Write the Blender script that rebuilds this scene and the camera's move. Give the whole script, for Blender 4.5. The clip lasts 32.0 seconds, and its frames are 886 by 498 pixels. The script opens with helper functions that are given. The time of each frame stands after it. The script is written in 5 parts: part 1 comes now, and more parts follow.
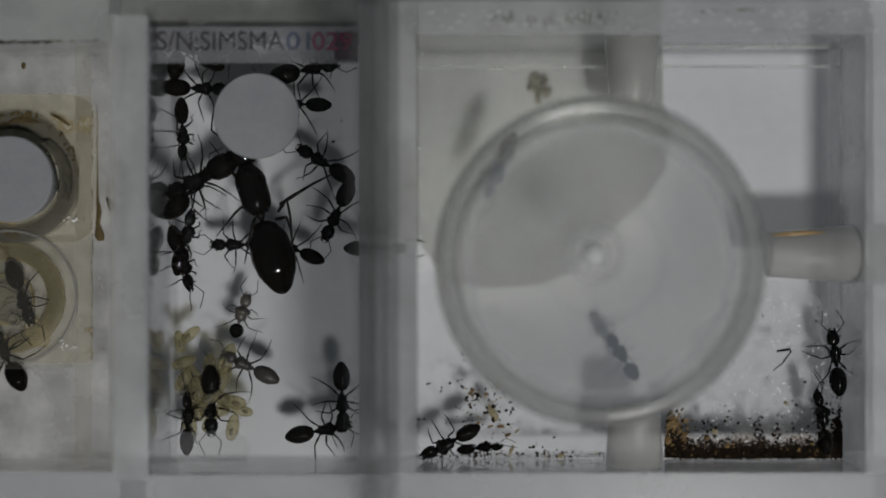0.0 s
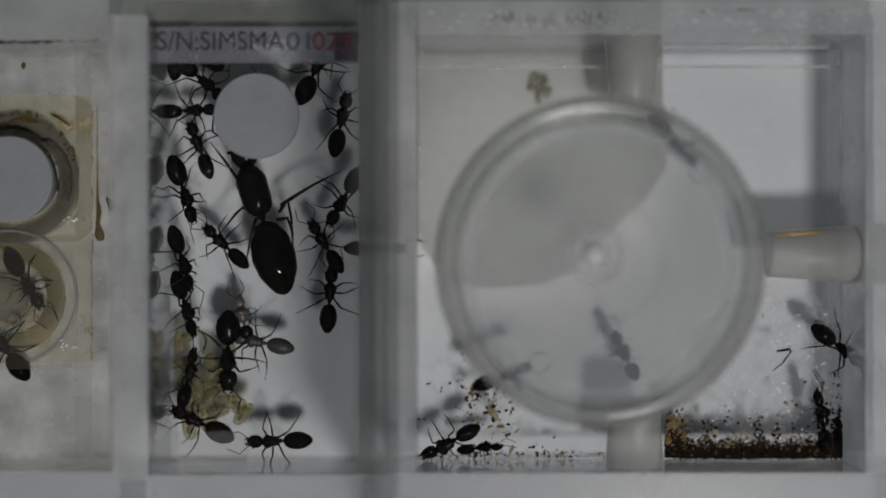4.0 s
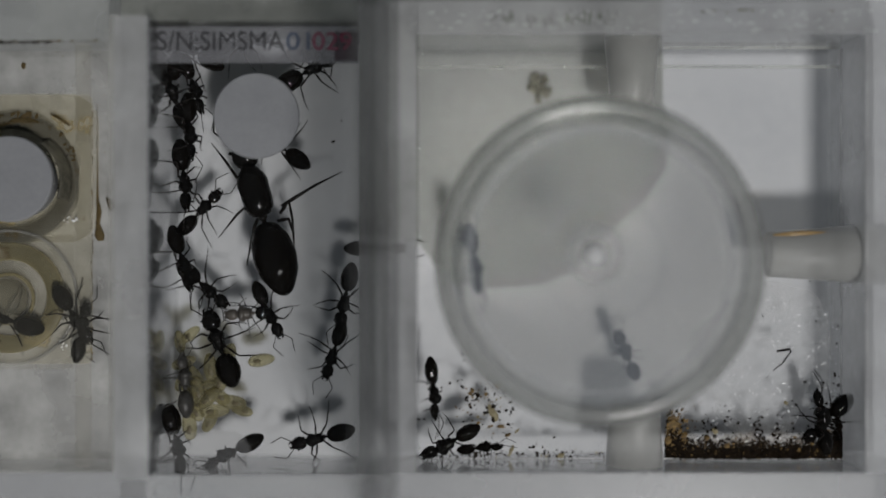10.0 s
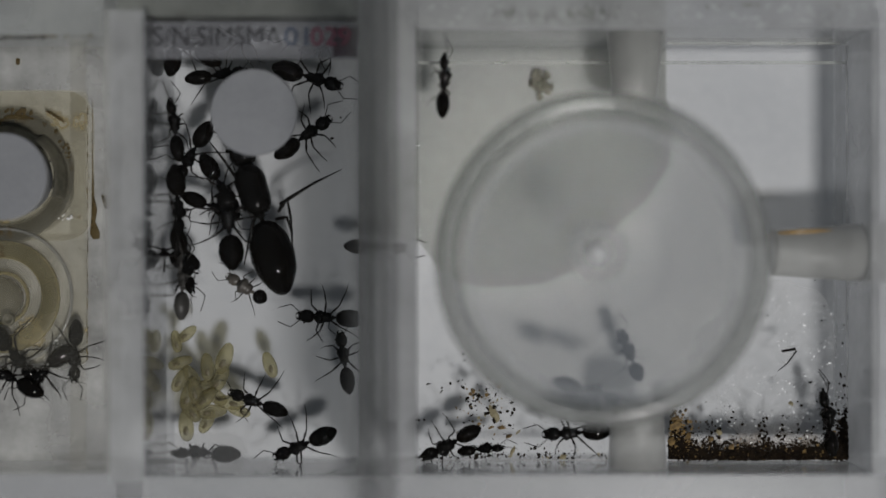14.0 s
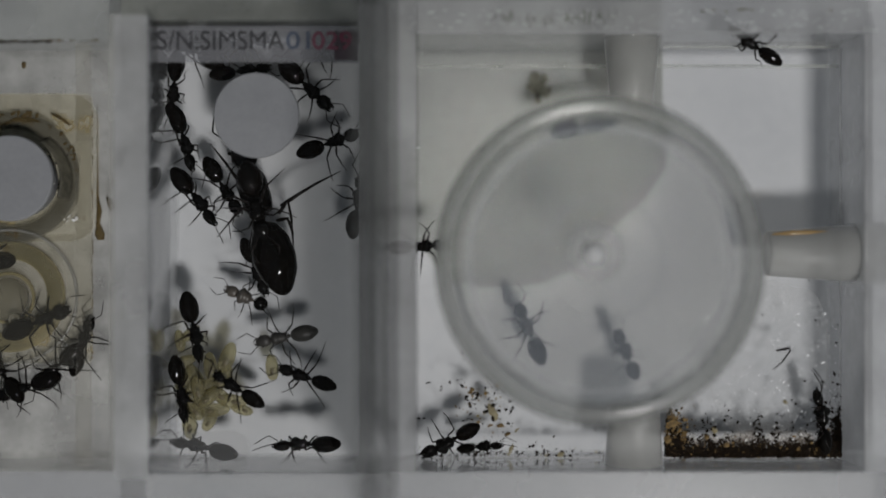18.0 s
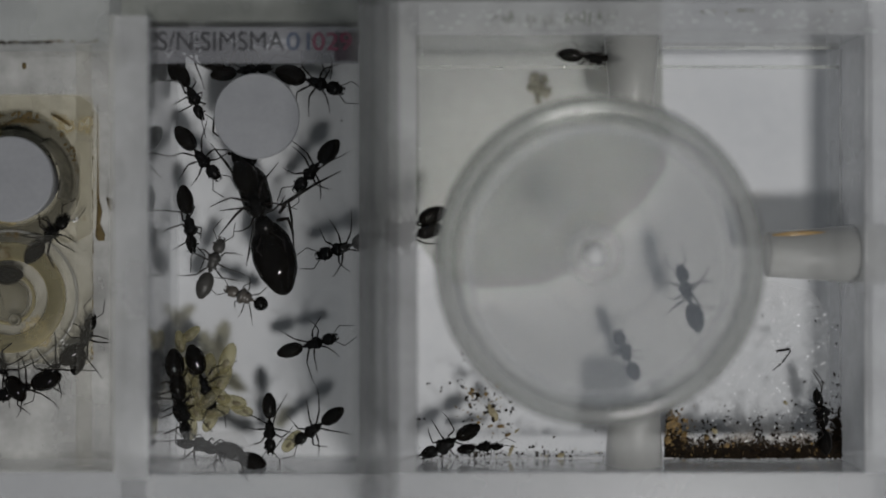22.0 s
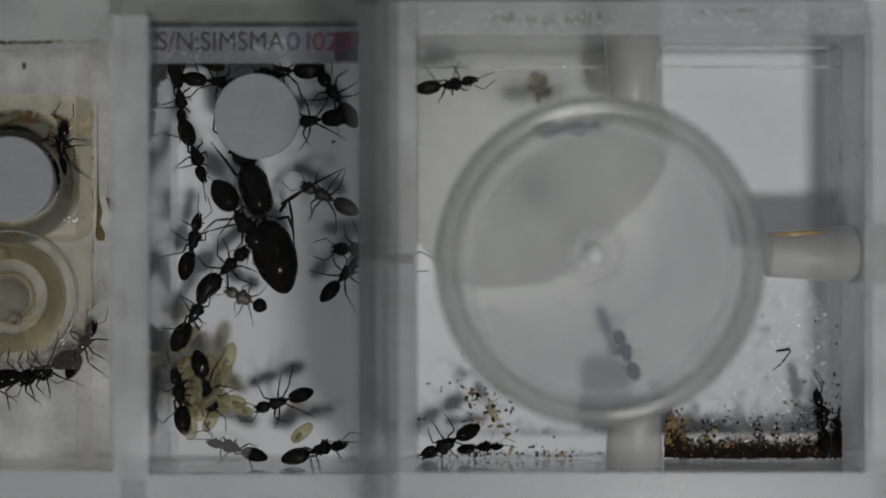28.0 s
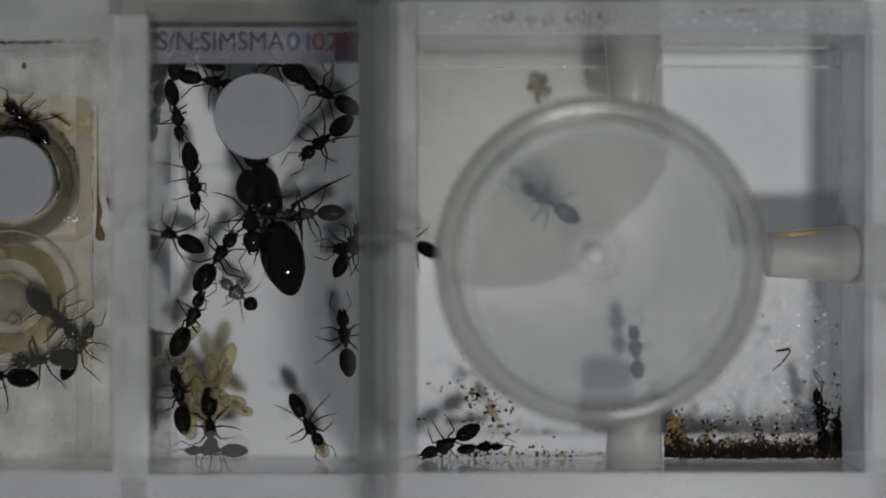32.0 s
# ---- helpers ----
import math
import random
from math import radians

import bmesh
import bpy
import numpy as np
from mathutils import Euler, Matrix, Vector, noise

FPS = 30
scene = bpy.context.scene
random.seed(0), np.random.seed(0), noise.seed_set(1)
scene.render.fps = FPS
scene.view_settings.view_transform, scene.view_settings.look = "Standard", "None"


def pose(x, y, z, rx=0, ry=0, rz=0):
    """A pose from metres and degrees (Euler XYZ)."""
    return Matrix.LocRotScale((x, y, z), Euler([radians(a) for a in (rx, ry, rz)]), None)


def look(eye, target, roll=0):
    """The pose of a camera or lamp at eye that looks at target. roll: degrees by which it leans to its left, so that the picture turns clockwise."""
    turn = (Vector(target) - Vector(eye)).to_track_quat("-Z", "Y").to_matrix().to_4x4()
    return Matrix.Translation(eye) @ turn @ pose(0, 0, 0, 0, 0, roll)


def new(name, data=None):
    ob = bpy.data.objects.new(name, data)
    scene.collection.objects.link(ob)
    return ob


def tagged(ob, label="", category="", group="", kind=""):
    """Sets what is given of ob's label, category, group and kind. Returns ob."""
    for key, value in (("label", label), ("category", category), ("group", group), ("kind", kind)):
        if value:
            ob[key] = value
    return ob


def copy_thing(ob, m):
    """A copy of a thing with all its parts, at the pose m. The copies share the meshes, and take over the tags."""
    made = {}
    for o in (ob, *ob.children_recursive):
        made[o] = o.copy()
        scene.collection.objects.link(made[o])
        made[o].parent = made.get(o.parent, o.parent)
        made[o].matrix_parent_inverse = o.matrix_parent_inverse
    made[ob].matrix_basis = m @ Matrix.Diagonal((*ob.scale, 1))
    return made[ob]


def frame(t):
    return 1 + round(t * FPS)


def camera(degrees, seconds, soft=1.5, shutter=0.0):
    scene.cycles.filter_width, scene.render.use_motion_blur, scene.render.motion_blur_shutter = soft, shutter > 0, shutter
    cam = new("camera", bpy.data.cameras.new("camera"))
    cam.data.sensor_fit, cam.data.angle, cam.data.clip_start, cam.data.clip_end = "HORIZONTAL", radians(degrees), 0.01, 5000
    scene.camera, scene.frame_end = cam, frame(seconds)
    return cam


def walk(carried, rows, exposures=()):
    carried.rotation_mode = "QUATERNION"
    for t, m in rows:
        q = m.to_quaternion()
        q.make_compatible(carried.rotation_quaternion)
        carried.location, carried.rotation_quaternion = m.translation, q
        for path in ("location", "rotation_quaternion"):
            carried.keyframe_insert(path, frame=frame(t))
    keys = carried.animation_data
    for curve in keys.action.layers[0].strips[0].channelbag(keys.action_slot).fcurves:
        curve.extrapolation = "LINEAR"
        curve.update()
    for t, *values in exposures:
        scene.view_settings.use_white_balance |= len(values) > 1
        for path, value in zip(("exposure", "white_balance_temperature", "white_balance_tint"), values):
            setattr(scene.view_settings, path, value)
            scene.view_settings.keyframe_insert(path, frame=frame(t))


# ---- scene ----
MM = 0.001

# ---- camera: on a stand straight above the two boxes, jogged once; rows are seconds, x, y, height in mm ----
cam = camera(40.94, 32.0, soft=1.6, shutter=0.5)
cam.data.dof.use_dof, cam.data.dof.focus_distance, cam.data.dof.aperture_fstop = True, 0.1388, 3.7
STAND = ((0, 0, 0, 141.0), (13.3, 0, 0, 141.0), (13.5, -0.07, -0.1, 140.93), (14, -0.03, -0.18, 139.03), (14.5, 0.25, -0.13, 139.47), (15.5, 0.16, -0.17, 141.4),
         (16.5, 0.07, -0.21, 143.0), (17, 0.03, -0.3, 141.92), (17.5, 0.03, -0.27, 141.28), (18, 0.02, -0.09, 141.14), (18.5, 0, 0, 141.2), (32, 0, 0, 141.2))
walk(cam, [(t, pose(x * MM, y * MM, z * MM)) for t, x, y, z in STAND],
     exposures=[(0, -0.15), (3.5, -0.15), (5.5, -0.04), (11, 0.0), (12, -0.07), (13, -0.04), (14, 0.0), (17, -0.04), (18, -0.03), (19, 0.06), (21, 0.04), (24, 0.0), (32, -0.03)])

# ---- light: one shaded lamp low on one side, a dim grey room ----
world = bpy.data.worlds.new("room")
scene.world = world
world.use_nodes = True
world.node_tree.nodes["Background"].inputs[0].default_value = (0.82, 0.91, 1.0, 1)
world.node_tree.nodes["Background"].inputs[1].default_value = 0.1

lamp = new("desk_lamp_light", bpy.data.lights.new("desk_lamp_light", "AREA"))
lamp.data.shape, lamp.data.size = "DISK", 0.09
lamp.data.energy = 2.0
lamp.data.color = (1.0, 0.982, 0.965)
lamp.matrix_world = look((0.15, -0.25, 0.56), (0, 0, 0))


# ---- materials ----
def material(name):
    m = bpy.data.materials.new(name)
    m.use_nodes = True
    m.node_tree.nodes.clear()
    return m, m.node_tree


def node(tree, kind, **values):
    n = tree.nodes.new(kind)
    for key, value in values.items():
        n.inputs[key.replace("_", " ")].default_value = value
    return n


def noise_node(tree, scale, detail=4.0, rough=0.55):
    co = tree.nodes.new("ShaderNodeTexCoord")
    n = node(tree, "ShaderNodeTexNoise", Scale=scale, Detail=detail, Roughness=rough)
    tree.links.new(co.outputs["Object"], n.inputs["Vector"])
    return n


def ramp(tree, source, stops):
    r = tree.nodes.new("ShaderNodeValToRGB")
    el = r.color_ramp.elements
    while len(el) < len(stops):
        el.new(0.5)
    for e, (p, c) in zip(el, stops):
        e.position, e.color = p, (*c, 1)
    tree.links.new(source, r.inputs[0])
    return r


def opaque(name, dark, light, scale, roughness=0.5, bump=0.0, coat=0.0, fine=None, lo=0.35, hi=0.65, spec=0.5):
    """A surface whose colour wanders between two tones at two scales."""
    m, t = material(name)
    out = t.nodes.new("ShaderNodeOutputMaterial")
    p = node(t, "ShaderNodeBsdfPrincipled", Roughness=roughness)
    p.inputs["Coat Weight"].default_value = coat
    p.inputs["Specular IOR Level"].default_value = spec
    a = noise_node(t, scale)
    b = noise_node(t, fine or scale * 9, 3.0)
    mix = t.nodes.new("ShaderNodeMath")
    mix.operation = "MULTIPLY_ADD"
    mix.inputs[1].default_value = 0.35
    t.links.new(b.outputs[0], mix.inputs[0])
    sub = t.nodes.new("ShaderNodeMath")
    sub.operation = "MULTIPLY"
    sub.inputs[1].default_value = 0.65
    t.links.new(a.outputs[0], sub.inputs[0])
    t.links.new(sub.outputs[0], mix.inputs[2])
    c = ramp(t, mix.outputs[0], [(lo, dark), (hi, light)])
    t.links.new(c.outputs[0], p.inputs["Base Color"])
    if bump:
        bm = node(t, "ShaderNodeBump", Strength=bump, Distance=0.0002)
        t.links.new(b.outputs[0], bm.inputs["Height"])
        t.links.new(bm.outputs[0], p.inputs["Normal"])
    t.links.new(p.outputs[0], out.inputs[0])
    return m


def clear(name, tint, haze, haze_dark=(0.5, 0.5, 0.5), haze_light=(0.75, 0.76, 0.78), scale=120.0, gloss=0.06, spread=0.5, ior=1.49, front=0.7, blur=0.0):
    """Clear plastic: light goes straight through, less a milky haze that varies over the sheet, with a glossy skin."""
    m, t = material(name)
    out = t.nodes.new("ShaderNodeOutputMaterial")
    if blur:
        see = node(t, "ShaderNodeBsdfRefraction", Color=(*tint, 1), Roughness=blur, IOR=1.2)
    else:
        see = node(t, "ShaderNodeBsdfTransparent", Color=(*tint, 1))
    n = noise_node(t, scale)
    c = ramp(t, n.outputs[0], [(0.3, haze_dark), (0.7, haze_light)])
    milk = t.nodes.new("ShaderNodeBsdfDiffuse")
    thru = t.nodes.new("ShaderNodeBsdfTranslucent")
    t.links.new(c.outputs[0], milk.inputs[0])
    t.links.new(c.outputs[0], thru.inputs[0])
    both = node(t, "ShaderNodeMixShader", Fac=1 - front)
    t.links.new(milk.outputs[0], both.inputs[1])
    t.links.new(thru.outputs[0], both.inputs[2])
    amount = t.nodes.new("ShaderNodeMapRange")
    amount.inputs[3].default_value = haze * (1 - spread)
    amount.inputs[4].default_value = min(1.0, haze * (1 + spread))
    t.links.new(noise_node(t, scale * 0.4, 5.0, 0.6).outputs[0], amount.inputs[0])
    body = t.nodes.new("ShaderNodeMixShader")
    t.links.new(amount.outputs[0], body.inputs[0])
    t.links.new(see.outputs[0], body.inputs[1])
    t.links.new(both.outputs[0], body.inputs[2])
    shine = node(t, "ShaderNodeBsdfGlossy", Roughness=gloss)
    facing = node(t, "ShaderNodeLayerWeight", Blend=0.5)
    power = t.nodes.new("ShaderNodeMath")
    power.operation, power.inputs[1].default_value = "POWER", 5.0
    t.links.new(facing.outputs["Facing"], power.inputs[0])
    f0 = ((ior - 1) / (ior + 1)) ** 2
    fres = t.nodes.new("ShaderNodeMath")
    fres.operation, fres.inputs[1].default_value, fres.inputs[2].default_value = "MULTIPLY_ADD", 1 - f0, f0
    t.links.new(power.outputs[0], fres.inputs[0])
    skin = t.nodes.new("ShaderNodeMixShader")
    t.links.new(fres.outputs[0], skin.inputs[0])
    t.links.new(body.outputs[0], skin.inputs[1])
    t.links.new(shine.outputs[0], skin.inputs[2])
    t.links.new(skin.outputs[0], out.inputs[0])
    return m


paper = opaque("white_paper", (0.565, 0.575, 0.595), (0.665, 0.67, 0.68), 40, 0.8, 0.3, fine=900)
card_mat = opaque("grey_green_card", (0.3, 0.308, 0.292), (0.355, 0.363, 0.346), 60, 0.85, 0.2, fine=800)
acrylic = clear("clear_acrylic", (0.99, 0.993, 0.995), 0.004, gloss=0.01, ior=1.12)
cover_mat = clear("clear_acrylic_cover", (0.995, 0.997, 0.998), 0.002, gloss=0.0, ior=1.1)
wall_mat = clear("cloudy_acrylic_wall", (0.97, 0.975, 0.98), 0.34, (0.54, 0.55, 0.51), (0.8, 0.815, 0.76), spread=0.6, ior=1.4)
pale_wall = clear("white_cloudy_acrylic_wall", (0.97, 0.975, 0.98), 0.38, (0.66, 0.66, 0.66), (0.93, 0.94, 0.95), spread=0.6, ior=1.4, front=0.66)
milk_wall = clear("milky_acrylic_wall", (0.97, 0.975, 0.98), 0.37, (0.58, 0.58, 0.58), (0.82, 0.83, 0.84), spread=0.5, ior=1.4, front=0.85)
mirror_face = clear("polished_wall_face", (0.96, 0.965, 0.97), 0.02, gloss=0.02, ior=3.2)
divider_mat = clear("grey_cloudy_divider", (0.74, 0.745, 0.745), 0.05, (0.6, 0.6, 0.6), (0.8, 0.81, 0.81), spread=0.5, ior=1.15)
thin_wall = clear("grey_clear_acrylic_wall", (0.95, 0.955, 0.955), 0.44, (0.64, 0.64, 0.64), (0.84, 0.85, 0.85), spread=0.5, ior=1.3)
face_mat = clear("polished_acrylic_face", (0.95, 0.955, 0.96), 0.03, (0.6, 0.6, 0.6), (0.8, 0.81, 0.82))
ledge_mat = clear("pale_cloudy_ledge", (0.84, 0.845, 0.85), 0.3, (0.46, 0.465, 0.47), (0.6, 0.605, 0.61), 60, 0.25, 0.5, 1.3)
frosted = clear("sawn_acrylic_edge", (0.93, 0.94, 0.95), 0.6, (0.68, 0.68, 0.68), (0.86, 0.87, 0.88), 300, 0.35)
grey_edge = clear("grey_sawn_edge", (0.88, 0.885, 0.87), 0.35, (0.47, 0.48, 0.44), (0.66, 0.675, 0.62), 300, 0.35)
cup_mat = clear("milky_plastic_cup", (0.84, 0.828, 0.8), 0.175, (0.42, 0.475, 0.55), (0.49, 0.545, 0.62), 90, 0.4, 0.2, 1.2, blur=0.19)
cup_mark_mat = clear("milky_moulding_mark", (0.99, 0.99, 0.99), 0.2, (0.62, 0.63, 0.64), (0.78, 0.79, 0.8), 90, 0.4, 0.2, 1.2)
cup_wall_mat = clear("milky_plastic_cup_wall", (0.985, 0.986, 0.985), 0.03, (0.46, 0.465, 0.46), (0.62, 0.625, 0.62), 90, 0.3, 0.15, 1.3)
cup_rim_mat = clear("milky_plastic_cup_rim", (0.76, 0.77, 0.76), 0.2, (0.56, 0.57, 0.56), (0.7, 0.71, 0.7), 90, 0.14, 0.3, 1.36)


def tide(name, level, line, film, scale=190.0):
    """A dried film in blotches, brown along their edges."""
    m, t = material(name)
    out = t.nodes.new("ShaderNodeOutputMaterial")
    n = noise_node(t, scale, 6.0, 0.6)
    cover = ramp(t, n.outputs[0], [(level - 0.03, (0, 0, 0)), (level, (0.75, 0.75, 0.75)), (level + 0.03, (0.32, 0.32, 0.32)), (level + 0.12, (0.1, 0.1, 0.1)), (level + 0.25, (0.35, 0.35, 0.35))])
    tone = ramp(t, n.outputs[0], [(level, line), (level + 0.06, film)])
    see = node(t, "ShaderNodeBsdfTransparent")
    coat = node(t, "ShaderNodeBsdfDiffuse")
    t.links.new(tone.outputs[0], coat.inputs[0])
    mix = t.nodes.new("ShaderNodeMixShader")
    t.links.new(cover.outputs[0], mix.inputs[0])
    t.links.new(see.outputs[0], mix.inputs[1])
    t.links.new(coat.outputs[0], mix.inputs[2])
    t.links.new(mix.outputs[0], out.inputs[0])
    return m


smudge_mat = clear("grey_green_smudge", (0.86, 0.87, 0.84), 0.16, (0.2, 0.21, 0.19), (0.38, 0.39, 0.36), 700, 0.5, 0.8, 1.1)
# near-opaque white that paints the glints along acrylic edges
glint_mat = clear("white_glue", (0.95, 0.95, 0.95), 0.72, (0.6, 0.6, 0.6), (0.92, 0.92, 0.92), 300, 0.2, 0.9, 1.5)
moist_mat = clear("moist_film", (0.995, 0.995, 0.995), 0.1, (0.55, 0.56, 0.57), (0.9, 0.91, 0.92), 900, 0.1, 1.0, 1.2)
plug_glass = clear("clear_plug_plastic", (0.86, 0.86, 0.85), 0.42, (0.5, 0.5, 0.485), (0.62, 0.62, 0.6), 90, 0.4, 0.3, 1.3, front=0.75)
tide_mat = tide("ochre_tide_marks", 0.6, (0.3, 0.25, 0.14), (0.6, 0.57, 0.47), 120.0)
brown_tide = tide("brown_tide_marks", 0.66, (0.14, 0.1, 0.045), (0.5, 0.46, 0.34), 180.0)
# amber tone for the plug's painted highlight
amber_mat = clear("dried_amber_streak", (0.98, 0.88, 0.68), 0.5, (0.55, 0.36, 0.15), (0.8, 0.58, 0.3), 300, 0.2, 0.6, 1.4)
cap_mat = opaque("grey_silicone_cap", (0.24, 0.245, 0.26), (0.29, 0.295, 0.31), 160, 0.6, 0.1)
sleeve_mat = opaque("olive_stained_sleeve", (0.05, 0.047, 0.035), (0.16, 0.15, 0.11), 200, 0.5, 0.2)
film_mat = clear("grey_label_film", (0.93, 0.935, 0.945), 0.22, (0.6, 0.6, 0.63), (0.74, 0.74, 0.78), 120, 0.3)
film_red = clear("dark_red_print", (0.84, 0.77, 0.8), 0.1, (0.14, 0.11, 0.13), (0.26, 0.21, 0.24), 600, 0.4, 0.9)
ink = opaque("black_print", (0.012, 0.012, 0.015), (0.04, 0.04, 0.045), 500, 0.5)
ink_blue = opaque("slate_print", (0.03, 0.045, 0.08), (0.06, 0.08, 0.13), 500, 0.5)
ink_red = opaque("crimson_print", (0.12, 0.012, 0.035), (0.2, 0.03, 0.07), 500, 0.5)
shell = opaque("black_ant_cuticle", (0.002, 0.002, 0.002), (0.006, 0.005, 0.004), 900, 0.1, 0.05, spec=0.2)
gaster_mat = opaque("brown_black_gaster_cuticle", (0.0015, 0.0013, 0.0012), (0.005, 0.0038, 0.0026), 700, 0.06, 0.04, spec=0.2)
leg_mat = opaque("dark_brown_leg_cuticle", (0.006, 0.005, 0.005), (0.014, 0.011, 0.009), 1500, 0.35, spec=0.15)
# black cuticle greyed in its colour, for the reflection that veils some ants
dusky = opaque("dusky_grey_cuticle", (0.03, 0.029, 0.027), (0.06, 0.057, 0.052), 900, 0.4, 0.1, spec=0.3)
pale_shell = opaque("pale_callow_cuticle", (0.05, 0.045, 0.04), (0.12, 0.105, 0.09), 900, 0.35, 0.1)
larva_mat = clear("creamy_yellow_larva", (0.9, 0.87, 0.71), 0.34, (0.36, 0.33, 0.2), (0.5, 0.47, 0.32), 500, 0.35, 0.25, 1.2)
gut_mat = opaque("dark_larva_gut", (0.05, 0.035, 0.02), (0.11, 0.08, 0.04), 1200, 0.5)
crumb_mat = opaque("brown_black_crumbs", (0.003, 0.002, 0.0015), (0.02, 0.012, 0.005), 1500, 0.75, 0.3, spec=0.15)
rust_mat = opaque("rusty_ochre_crumbs", (0.04, 0.024, 0.008), (0.3, 0.19, 0.06), 1500, 0.7, 0.3)
mould_crumb = opaque("grey_olive_mould", (0.08, 0.08, 0.06), (0.26, 0.25, 0.2), 900, 0.9, 0.4)
husk_mat = opaque("straw_coloured_husk", (0.17, 0.14, 0.07), (0.32, 0.28, 0.17), 900, 0.6, 0.3)
stain_mat = clear("ochre_stained_plastic", (0.965, 0.96, 0.945), 0.15, (0.58, 0.54, 0.39), (0.8, 0.76, 0.6), 200, 0.5, 0.6, 1.25)
yellow_mat = clear("yellow_stained_water_ring", (0.96, 0.93, 0.82), 0.38, (0.5, 0.44, 0.24), (0.68, 0.61, 0.38), 160, 0.4, 0.4, 1.2)
mould_mat = clear("brown_mould_film", (0.7, 0.62, 0.45), 0.6, (0.1, 0.075, 0.03), (0.24, 0.18, 0.09), 500, 0.5, 0.6, 1.2)
drop_mat = opaque("glinting_droplets", (0.8, 0.81, 0.82), (0.9, 0.91, 0.92), 900, 0.22, spec=1.0, coat=1.0)
tower_mat = clear("cloudy_tower_plastic", (0.975, 0.975, 0.965), 0.28, (0.62, 0.62, 0.59), (0.88, 0.88, 0.85), 90, 0.2, 0.6)


dish_mat = clear("hazy_dish_cover", (0.99, 0.985, 0.97), 0.035, (0.42, 0.41, 0.36), (0.6, 0.59, 0.52), 120, 0.4, 0.4, 1.08)
tower_floor_mat = clear("mottled_tower_floor", (0.84, 0.84, 0.83), 0.42, (0.24, 0.24, 0.232), (0.72, 0.72, 0.7), 150, 0.3, 0.9, 1.12)


def mud(name, far, dark, light):
    """A smear of mud, thick along one side and fraying out in blotches."""
    m, t = material(name)
    out = t.nodes.new("ShaderNodeOutputMaterial")
    co = t.nodes.new("ShaderNodeTexCoord")
    axis = t.nodes.new("ShaderNodeSeparateXYZ")
    t.links.new(co.outputs["Generated"], axis.inputs[0])
    n = noise_node(t, 210, 8.0, 0.74)
    rest = node(t, "ShaderNodeMapRange")
    rest.inputs[1].default_value, rest.inputs[2].default_value = 0.0, far
    rest.inputs[3].default_value, rest.inputs[4].default_value = 0.47, -0.22
    t.links.new(axis.outputs[1], rest.inputs[0])
    add = t.nodes.new("ShaderNodeMath")
    add.operation = "ADD"
    t.links.new(rest.outputs[0], add.inputs[0])
    t.links.new(n.outputs[0], add.inputs[1])
    cut = node(t, "ShaderNodeMapRange")
    cut.inputs[1].default_value, cut.inputs[2].default_value = 0.46, 1.0
    t.links.new(add.outputs[0], cut.inputs[0])
    see = node(t, "ShaderNodeBsdfTransparent")
    soil = node(t, "ShaderNodeBsdfDiffuse")
    c = ramp(t, add.outputs[0], [(0.55, light), (0.95, dark)])
    t.links.new(c.outputs[0], soil.inputs[0])
    mix = t.nodes.new("ShaderNodeMixShader")
    t.links.new(cut.outputs[0], mix.inputs[0])
    t.links.new(see.outputs[0], mix.inputs[1])
    t.links.new(soil.outputs[0], mix.inputs[2])
    t.links.new(mix.outputs[0], out.inputs[0])
    return m


mud_mat = mud("wet_brown_mud", 1.0, (0.008, 0.005, 0.003), (0.2, 0.13, 0.055))

# ---- mesh helpers; lengths in millimetres ----
def finish(bm, name, mat, smooth=True):
    for v in bm.verts:
        v.co *= MM
    bmesh.ops.recalc_face_normals(bm, faces=bm.faces)
    me = bpy.data.meshes.new(name)
    bm.to_mesh(me)
    bm.free()
    me.materials.append(mat)
    if smooth:
        for p in me.polygons:
            p.use_smooth = True
    return me


def part(name, bm, mat, parent=None, label="", smooth=False):
    ob = new(name, finish(bm, name, mat, smooth))
    if parent:
        ob.parent = parent
    if label:
        tagged(ob, label)
    return ob


def empty(name, x=0, y=0, z=0):
    ob = new(name)
    ob.empty_display_size = 0.002
    ob.location = (x * MM, y * MM, z * MM)
    return ob


def box(x0, x1, y0, y1, z0, z1, bevel=0.15):
    bm = bmesh.new()
    bmesh.ops.create_cube(bm, size=1)
    for v in bm.verts:
        v.co = Vector(((x0 + x1) / 2 + v.co.x * (x1 - x0), (y0 + y1) / 2 + v.co.y * (y1 - y0), (z0 + z1) / 2 + v.co.z * (z1 - z0)))
    if bevel:
        bmesh.ops.bevel(bm, geom=bm.edges[:], offset=bevel, segments=2, affect="EDGES")
    return bm


def lathe(bm, profile, seg=16, place=None, axis="z", flat=1.0):
    """Turn (along, radius) pairs round an axis; closed where the radius is 0."""
    place = place or Matrix.Identity(4)
    rings = []
    for a, r in profile:
        ring = []
        for k in range(1 if r == 0 else seg):
            w = 2 * math.pi * k / seg
            c, s = r * math.cos(w), r * math.sin(w)
            co = Vector((c, s, a)) if axis == "z" else Vector((a, c, s * flat))
            ring.append(bm.verts.new(place @ co))
        rings.append(ring)
    for p, q in zip(rings, rings[1:]):
        for k in range(seg):
            i, j = k % len(p), (k + 1) % len(p)
            u, v = k % len(q), (k + 1) % len(q)
            vs = [p[i], p[j], q[v], q[u]]
            vs = [x for n, x in enumerate(vs) if x not in vs[:n]]
            if len(vs) > 2:
                bm.faces.new(vs)
    return bm


